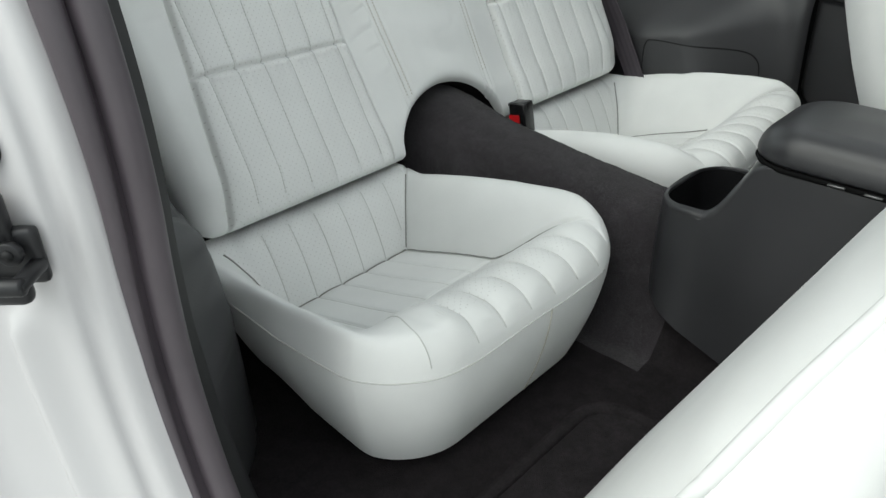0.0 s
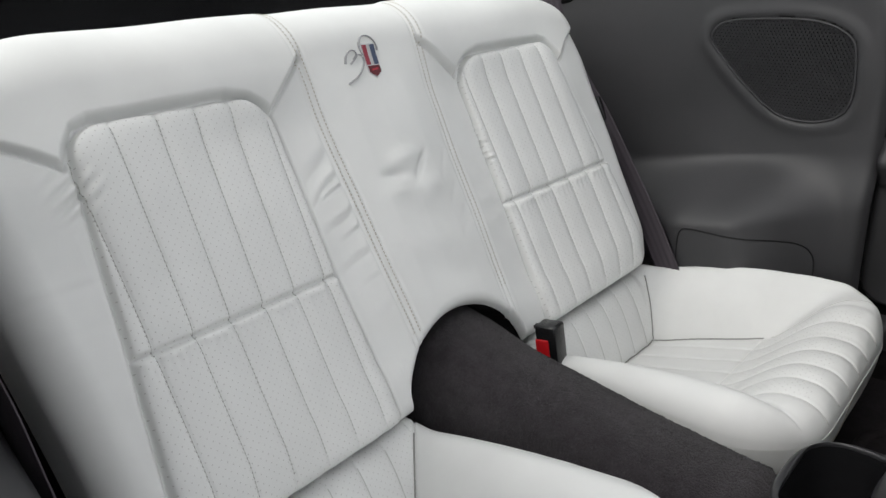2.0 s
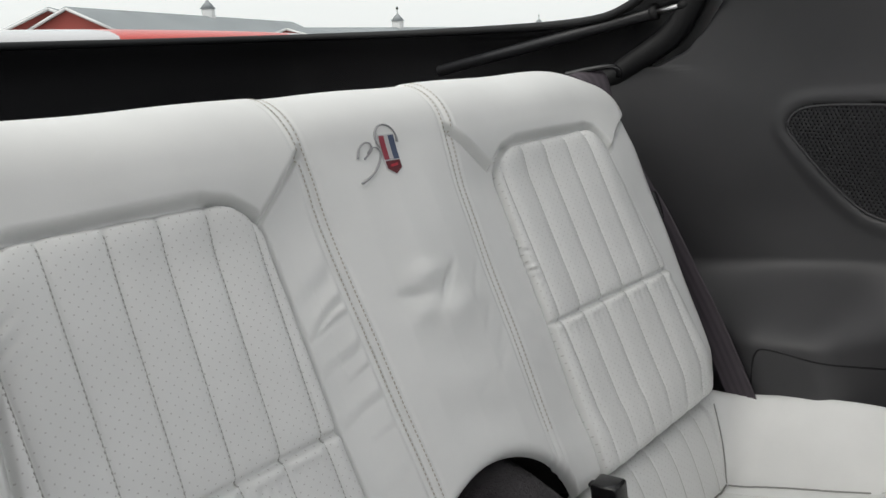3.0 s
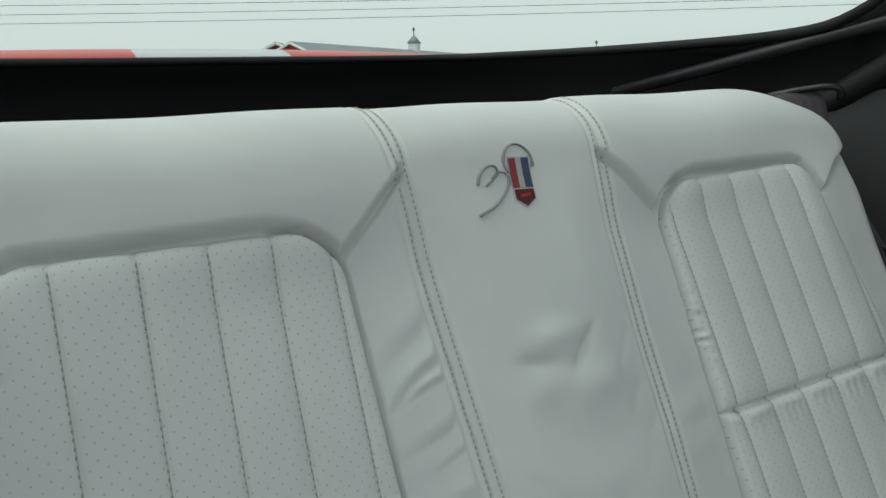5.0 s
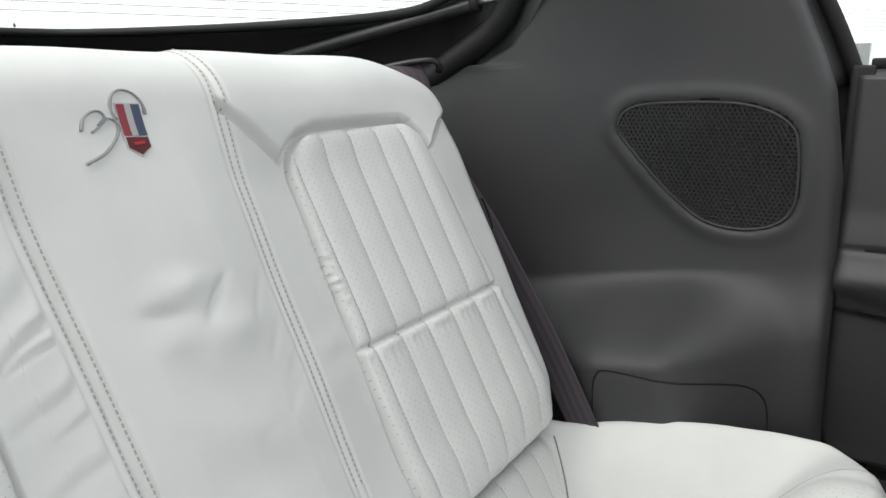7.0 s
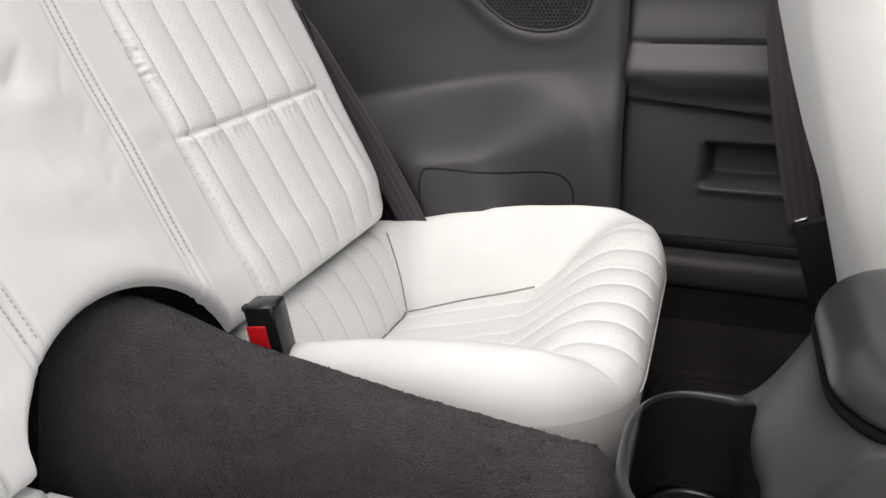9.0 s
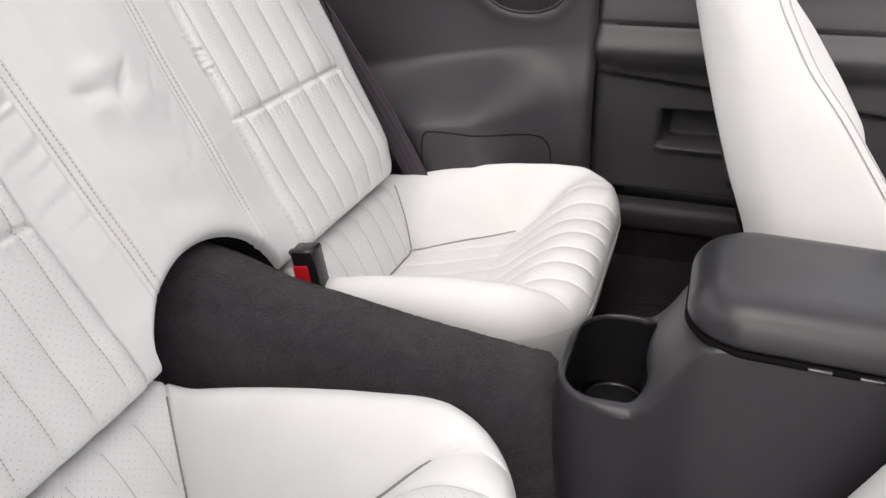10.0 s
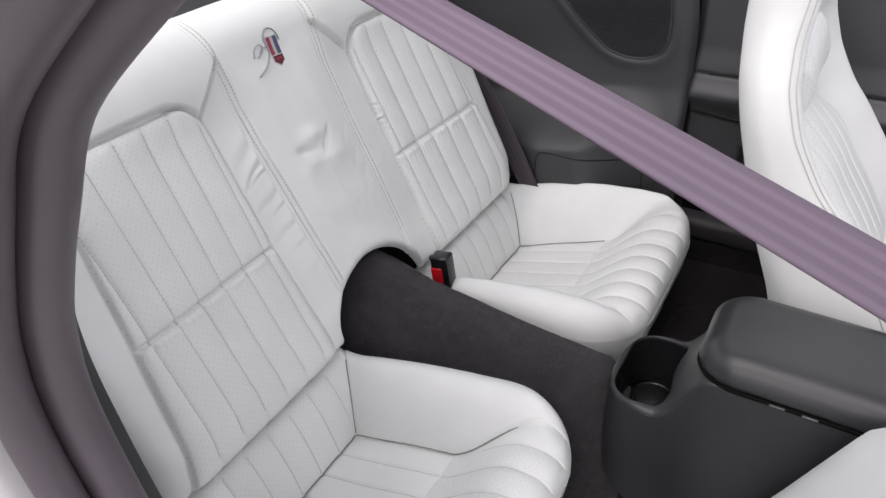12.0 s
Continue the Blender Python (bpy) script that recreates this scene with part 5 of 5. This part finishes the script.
def spoiler():
    s = thing("rear_spoiler", "white rear spoiler with two orange stripes", "spoiler")
    ys = np.linspace(-0.85, 0.85, 69)
    prof = [(-1.30, 1.10), (-1.31, 1.165), (-1.33, 1.185), (-1.38, 1.198), (-1.50, 1.205), (-1.54, 1.20), (-1.54, 1.18), (-1.45, 1.10)]
    P = np.array([[(x, y, z - 0.02 * (y / 0.85) ** 2) for x, z in prof] for y in ys])
    stripe = np.array([(0.27 < y < 0.80) or (-0.60 < y < -0.08) for y in (ys[:-1] + ys[1:]) / 2])
    reg = np.repeat(np.where(stripe, np.where(ys[:-1] > 0, 2, 1), np.where(ys[:-1] > 0.5, 4, np.where(ys[:-1] < -0.4, 3, 0)))[:, None], len(prof) - 1, 1)
    split_grid(P, P[..., :2], reg, {0: ("blade", PAINT, "white paint"), 1: ("stripe", ORANGE, "orange stripe"), 2: ("stripe", ORANGE, "orange stripe"), 3: ("blade", PAINT, "white paint"), 4: ("blade", PAINT, "white paint")}, s)


spoiler()


# ---------------------------------------------------------------- rear belts
def rear_belt(sign):
    b = thing("rear_seat_belt", "dark grey rear seat belt beside the seat back", "seat belt", "rear seat belts")
    c = smoothed([(-0.200, 0.540, 1.094), (-0.176, 0.546, 1.078), (-0.148, 0.542, 1.00), (-0.092, 0.534, 0.92), (-0.036, 0.528, 0.853), (0.038, 0.522, 0.743), (0.078, 0.518, 0.678), (0.118, 0.512, 0.610), (0.145, 0.510, 0.56)], 50) * (1, sign, 1)
    if sign < 0:
        c = smoothed([(-0.150, -0.560, 1.085), (-0.050, -0.557, 1.045), (-0.018, -0.553, 0.96), (0.004, -0.550, 0.86), (0.034, -0.547, 0.77), (0.072, -0.543, 0.67), (0.095, -0.540, 0.60)], 40)
    twist = sstep((c[:, 2:] - 0.80) / 0.22)
    across = np.array([0.86, sign * -0.10, 0.48]) * (1 - twist) + np.array([0.42, sign * 0.88, 0.22]) * twist
    ribbon("webbing", c, across, 0.047, WEBBING, b, "dark grey webbing")
    tube("guide", smoothed([(-0.225, sign * 0.530, 1.088), (-0.19, sign * 0.548, 1.096), (-0.158, sign * 0.566, 1.100), (-0.148, sign * 0.574, 1.094), (-0.150, sign * 0.577, 1.083)], 16), 0.0058, GLOSS, b, "black plastic belt guide", sides=8, flat=0.8)
    if sign < 0:
        return
    part("tongue_grip", rounded_box((0.020, 0.012, 0.046), (-0.050, sign * 0.531, 0.884), 0.003, (0, -26, 0)), GLOSS, b, "black tongue grip")
    part("tongue", rounded_box((0.014, 0.003, 0.028), (-0.034, sign * 0.531, 0.850), 0.001, (0, -26, 0)), STEEL, b, "steel tongue")


rear_belt(1)
rear_belt(-1)


def front_belt():
    b = thing("front_seat_belt", "mauve-grey front seat belt strap stretched across the opening", "seat belt")
    c = smoothed([(0.05, -0.22, 1.465), (0.07, -0.225, 1.38), (0.15, -0.255, 1.282), (0.278, -0.300, 1.255), (0.558, -0.400, 1.203), (0.837, -0.500, 1.151), (1.03, -0.569, 1.115)], 60)
    ribbon("webbing", c, (0.302, 0.929, 0.187), 0.047, webbing_material("mauve_webbing", (0.185, 0.14, 0.185)), b, "mauve-grey ribbed webbing")
    part("anchor", rounded_box((0.03, 0.05, 0.06), (0.05, -0.22, 1.462), 0.006), GLOSS, b)


front_belt()


def driver_belt():
    b = thing("front_seat_belt", "dark front seat belt hanging beside the driver seat", "seat belt")
    c = smoothed([(0.560, 0.66, 1.10), (0.592, 0.655, 0.92), (0.618, 0.652, 0.78), (0.664, 0.65, 0.60)], 30)
    ribbon("webbing", c, (1, 0, 0.2), 0.046, WEBBING, b, "dark grey ribbed webbing")
    part("sleeve", rounded_box((0.060, 0.014, 0.17), (0.698, 0.648, 0.545), 0.006, (0, -18, 0)), BLACK, b, "black plastic belt sleeve")
    part("sleeve_tip", rounded_box((0.018, 0.008, 0.005), (0.654, 0.644, 0.622), 0.002, (0, -25, 0)), STEEL, b, "bright worn tip")


driver_belt()


# ---------------------------------------------------------------- front seats
def seat_back(name, label, origin, lean, y0, y1, height, detail):
    """A bucket seat back: up along the lean, from origin (x, z) of its rear lower edge."""
    s = thing(name, label, "front seat", "front seats")
    mid, half = (y0 + y1) / 2, abs(y1 - y0) / 2
    up = np.array([math.sin(lean), 0, math.cos(lean)])
    fw = np.array([math.cos(lean), 0, -math.sin(lean)])
    o = np.array([origin[0], mid, origin[1]])
    ts = np.linspace(0, 1, 60)
    ws = np.linspace(0, 2 * math.pi, 120, endpoint=False)
    P = np.zeros((len(ts), len(ws), 3))
    for i, t in enumerate(ts):
        wid = half * (np.interp(t, [0, 0.15, 0.56, 0.70, 0.85, 1.0], [0.95, 1.0, 1.0, 0.79, 0.56, 0.48]))
        dep = np.interp(t, [0, 0.12, 0.36, 0.44, 0.64, 0.8, 1.0], [0.19, 0.19, 0.175, 0.155, 0.115, 0.11, 0.08])
        end = 1.0
        if t > 0.93:
            end = math.sqrt(max(1 - ((t - 0.93) / 0.07) ** 2, 0.0))
        if t < 0.05:
            end = math.sqrt(max(1 - ((0.05 - t) / 0.05) ** 2, 0.02))
        for k, w in enumerate(ws):
            c, sn = math.cos(w), math.sin(w)
            n = np.interp(t, [0.55, 0.70], [3.6, 2.3])
            rad = (abs(c) ** n + abs(sn) ** n) ** (-1 / n)
            a, l = rad * c, rad * sn
            d = dep / 2 + dep / 2 * a * end
            lat = wid * l * (0.35 + 0.65 * end)
            if a > 0 and t < 0.8:
                d -= 0.055 * a * sstep(np.array(1 - abs(l) / 0.72)) * sstep(np.array((0.8 - t) / 0.15))
            P[i, k] = o + up * t * height + fw * d + np.array([0, lat, 0])
    V = P.reshape(-1, 3)
    F = grid_faces(len(ts), len(ws), close_v=True)
    F.append(tuple(range(len(ws))))
    F.append(tuple(reversed(range((len(ts) - 1) * len(ws), len(ts) * len(ws)))))
    mesh_part("backrest", V, F, LEATHER, s, "smooth white leather")
    for k in detail:
        line = P[3:-4, k % len(ws)]
        c = P[3:-4].mean(axis=1)
        out = line - c
        out /= np.linalg.norm(out, axis=1, keepdims=True)
        tube("piping", line + out * 0.0005, 0.0056, LEATHER, s, "raised leather welt", sides=10)
    return s


passenger = seat_back("passenger_seat", "white leather passenger seat tipped forward", (0.600, 0.43), radians(26), -0.60, -0.106, 0.72, (80,))

def driver_seat():
    """Upright bucket seat with a built-in head rest: a side profile in x and z, deep side bolsters and pleated inserts."""
    seat = thing("driver_seat", "white leather driver seat, upright, with pleated inserts and stitched side panels", "front seat", "front seats")
    mid = 0.366
    zs = np.linspace(0.50, 1.32, 110)
    rear = np.interp(zs, [0.50, 0.62, 0.74, 0.80, 0.86, 0.92, 0.98, 1.04, 1.10, 1.16, 1.25, 1.32], [0.725, 0.690, 0.653, 0.628, 0.607, 0.588, 0.571, 0.557, 0.547, 0.541, 0.537, 0.545])
    front = np.interp(zs, [0.50, 0.62, 0.74, 0.81, 0.885, 0.925, 0.985, 1.045, 1.10, 1.16, 1.25, 1.32], [0.87, 0.855, 0.822, 0.778, 0.724, 0.690, 0.654, 0.632, 0.624, 0.628, 0.634, 0.620])
    half = np.interp(zs, [0.50, 0.70, 1.00, 1.05, 1.10, 1.16, 1.24, 1.30, 1.32], [0.225, 0.236, 0.236, 0.228, 0.200, 0.160, 0.132, 0.110, 0.085])
    deep = np.interp(zs, [0.50, 0.74, 0.85, 0.95, 1.02, 1.08, 1.14], [0.055, 0.060, 0.062, 0.050, 0.030, 0.010, 0.0])
    for _ in range(3):
        for c in (rear, front, half, deep):
            c[1:-1] = 0.25 * c[:-2] + 0.5 * c[1:-1] + 0.25 * c[2:]
    # one turn round the section: inboard side, front, outboard side, rear, with rounded corners
    P = []
    for r, z in enumerate(zs):
        d, h = front[r] - rear[r], half[r]
        rr, rf = min(0.045, 0.45 * d), min(0.022, 0.3 * d)
        ring = []
        arc = lambda cy, cx, rad, a0, n: [(cy + rad * math.cos(radians(w)), cx + rad * math.sin(radians(w))) for w in np.linspace(a0, a0 - 90, n)]
        line = lambda a, b, n: [(a[0] + (b[0] - a[0]) * t, a[1] + (b[1] - a[1]) * t) for t in np.linspace(0, 1, n + 2)[1:-1]]
        ring += arc(-h + rr, rr, rr, 270, 14) + line((-h, rr), (-h, d - rf), 20) + arc(-h + rf, d - rf, rf, 180, 10) + line((-h + rf, d), (h - rf, d), 90)
        ring += arc(h - rf, d - rf, rf, 90, 10) + line((h, d - rf), (h, rr), 20) + arc(h - rr, rr, rr, 0, 14) + line((h - rr, 0), (-h + rr, 0), 60)
        ring = np.array(ring)
        lat, dep = ring[:, 0] / h, ring[:, 1] / d
        x = ring[:, 1] - deep[r] * sstep((dep - 0.6) / 0.3) * sstep((1 - np.abs(lat)) / 0.46)
        x = x - 0.014 * (1 - lat ** 2) * sstep((0.4 - dep) / 0.3)
        y = ring[:, 0] + np.sign(lat) * 0.008 * np.sin(np.clip(dep, 0, 1) * math.pi) * sstep((np.abs(lat) - 0.9) / 0.1)
        P.append(np.stack([rear[r] + x, mid + y, np.full(len(ring), z)], 1))
    P = np.array(P)
    lat = P[0, :, 0]
    V = np.vstack([P.reshape(-1, 3), [P[-1].mean(0) + (0, 0, 0.01)]])
    top = (len(zs) - 1) * len(lat)
    F = grid_faces(len(zs), len(lat), close_v=True) + [(top + k, top + (k + 1) % len(lat), len(V) - 1) for k in range(len(lat))]
    mesh_part("backrest", V, F, LEATHER, seat, "smooth white leather")
    # double stitched seam where the side panel meets the bolster
    for back_by in (0.005, 0.013):
        line = [(front[r] - back_by, mid - half[r] - 0.008 * math.sin(math.pi * (1 - back_by / (front[r] - rear[r]))) + 0.0006, zs[r]) for r in range(14, 92)]
        tube("side_seam", smoothed(line, 120), 0.0009, PALE_SEAM, seat, "stitched seam", sides=6)

    def face(z, l):
        f, h, dp = np.interp(z, zs, front), np.interp(z, zs, half), np.interp(z, zs, deep)
        return f - dp * sstep((1 - abs(l) / h) / 0.46)
    # arched pleated inserts standing proud in the hollow of the seat
    for z0, z1, wide in ((0.960, 1.085, 0.118), (0.66, 0.962, 0.132)):
        us, ts = np.linspace(-1, 1, 61), np.linspace(0, 1, 40)
        G = np.zeros((61, 40, 3))
        for i, u in enumerate(us):
            crown = z1 - 0.045 * u * u
            for j, t in enumerate(ts):
                z = z0 + (crown - z0) * t
                edge = min(1 - abs(u), 0.5 * (1 - t) * (z1 - z0) / wide, 0.5 * t * (z1 - z0) / wide)
                puff = 0.034 * (1 - math.exp(-max(edge, 0) / 0.09)) - 0.003
                near = abs(u * 3 - round(u * 3)) / 3 * wide
                puff -= 0.0035 * math.exp(-(near / 0.0035) ** 2) * (edge > 0.03)
                G[i, j] = (float(face(z, u * wide)) + puff, mid + u * wide, z)
        mesh_part("pleated_insert", G.reshape(-1, 3), grid_faces(61, 40, flip=False), PERFORATED, seat, "pleated white leather insert", uv=G[..., 1:].reshape(-1, 2))
    return seat


driver = driver_seat()
part("cushion", rounded_box((0.50, 0.46, 0.16), (0.96, 0.365, 0.60), 0.05, (0, -6, 0), segments=5), LEATHER, driver, "white leather seat cushion")
part("base", rounded_box((0.42, 0.36, 0.12), (0.96, 0.365, 0.475), 0.01), BLACK, driver)
part("cushion", rounded_box((0.48, 0.46, 0.16), (1.0, -0.37, 0.55), 0.05, (0, -4, 0), segments=5), LEATHER, passenger, "white leather seat cushion")
part("base", rounded_box((0.42, 0.36, 0.10), (1.0, -0.37, 0.465), 0.01), BLACK, passenger)


# ---------------------------------------------------------------- what lies beyond the rear glass
BARN_RED, _, _ = grain(material("barn_red_boards", (0.30, 0.06, 0.05), 0.8), (0.27, 0.055, 0.045), (0.33, 0.075, 0.06), 3, 0.3, 0.2, 0.02, rough=(0.75, 0.9))
BARN_ROOF, _, _ = grain(material("grey_shingles", (0.25, 0.26, 0.27), 0.8), (0.24, 0.26, 0.27), (0.30, 0.32, 0.33), 4, 0.2, 0.3, 0.02, rough=(0.7, 0.9))
WHITE_BOARD = material("white_boards", (0.7, 0.7, 0.7), 0.7)


def barn(at, length, width, wall_h, ridge_h, turn, cupolas, gable=None):
    b = thing("barn", "red boarded barn with a grey roof and cupola", "barn", "barns")
    b.matrix_world = Matrix.Translation((at[0], at[1], GROUND)) @ Matrix.Rotation(radians(turn), 4, "Z")
    L, W = length / 2, width / 2
    V = [(-L, -W, 0), (L, -W, 0), (L, W, 0), (-L, W, 0), (-L, -W, wall_h), (L, -W, wall_h), (L, W, wall_h), (-L, W, wall_h), (-L, 0, ridge_h), (L, 0, ridge_h)]
    mesh_part("wall", V, [(0, 1, 5, 4), (2, 3, 7, 6), (1, 2, 6, 9, 5), (3, 0, 4, 8, 7)], BARN_RED, b, smooth=False)
    e = 0.5
    sl = (ridge_h - wall_h) / W
    for sg in (-1, 1):
        R = [(-L - e, sg * (W + e), wall_h - e * sl + 0.1), (L + e, sg * (W + e), wall_h - e * sl + 0.1), (L + e, 0, ridge_h + 0.1), (-L - e, 0, ridge_h + 0.1)]
        R += [(x, y, z + 0.2) for x, y, z in R]
        mesh_part("roof", R, [(0, 1, 2, 3), (4, 7, 6, 5), (0, 4, 5, 1), (1, 5, 6, 2), (2, 6, 7, 3), (3, 7, 4, 0)], BARN_ROOF, b, "grey shingle roof", smooth=False)
    for end in (-1, 1):
        for sg in (-1, 1):
            tube("barge_board", [(end * (L + e), sg * (W + e), wall_h - e * sl + 0.1), (end * (L + e), 0, ridge_h + 0.1)], 0.16, WHITE_BOARD, b, sides=4)
    part("vent", cylinder(0.8, 0.3, (L + 0.05, 0, wall_h + 0.6), (0, 90, 0), sides=6), WHITE_BOARD, b, "white six-sided vent")
    for x in cupolas:
        cup = part("cupola", rounded_box((1.6, 1.6, 1.7), (x, 0, ridge_h + 0.5), 0.05), WHITE_BOARD, b, "white louvred cupola")
        bm = cylinder(1.35, 1.3, (x, 0, ridge_h + 2.0), r2=0.12, sides=4, turn=(0, 0, 45))
        part("cupola_roof", bm, BARN_ROOF, cup)
        tube("weather_vane", [(x, 0, ridge_h + 2.6), (x, 0, ridge_h + 3.9)], 0.07, BLACKSTEEL, cup, sides=6)
        part("vane_arrow", rounded_box((0.9, 0.08, 0.35), (x, 0, ridge_h + 3.5), 0), BLACKSTEEL, cup, smooth=False)
    return b


barn((-110.8, 66.2), 90, 10, 2.5, 4.85, 129.7, (-5.0,))
barn((-104, 42), 46, 10, 2.6, 4.9, 150, ())
barn((-114, 131), 146, 10, 1.2, 2.55, 111, (-38.0, 59.0))


def wires():
    w = thing("power_lines", "thin overhead cables against the sky", "power lines", kind="stuff")
    for k in range(6):
        z = 3.9 + 0.42 * k
        pts = [(-45 + 0.6 * x, x, GROUND + z - 0.05 * k * (x - 10) / 30 + 0.0003 * (x - 20) ** 2) for x in np.linspace(-30, 90, 30)]
        tube("cable", pts, 0.013, BLACKSTEEL, w, sides=5, caps=False)


wires()
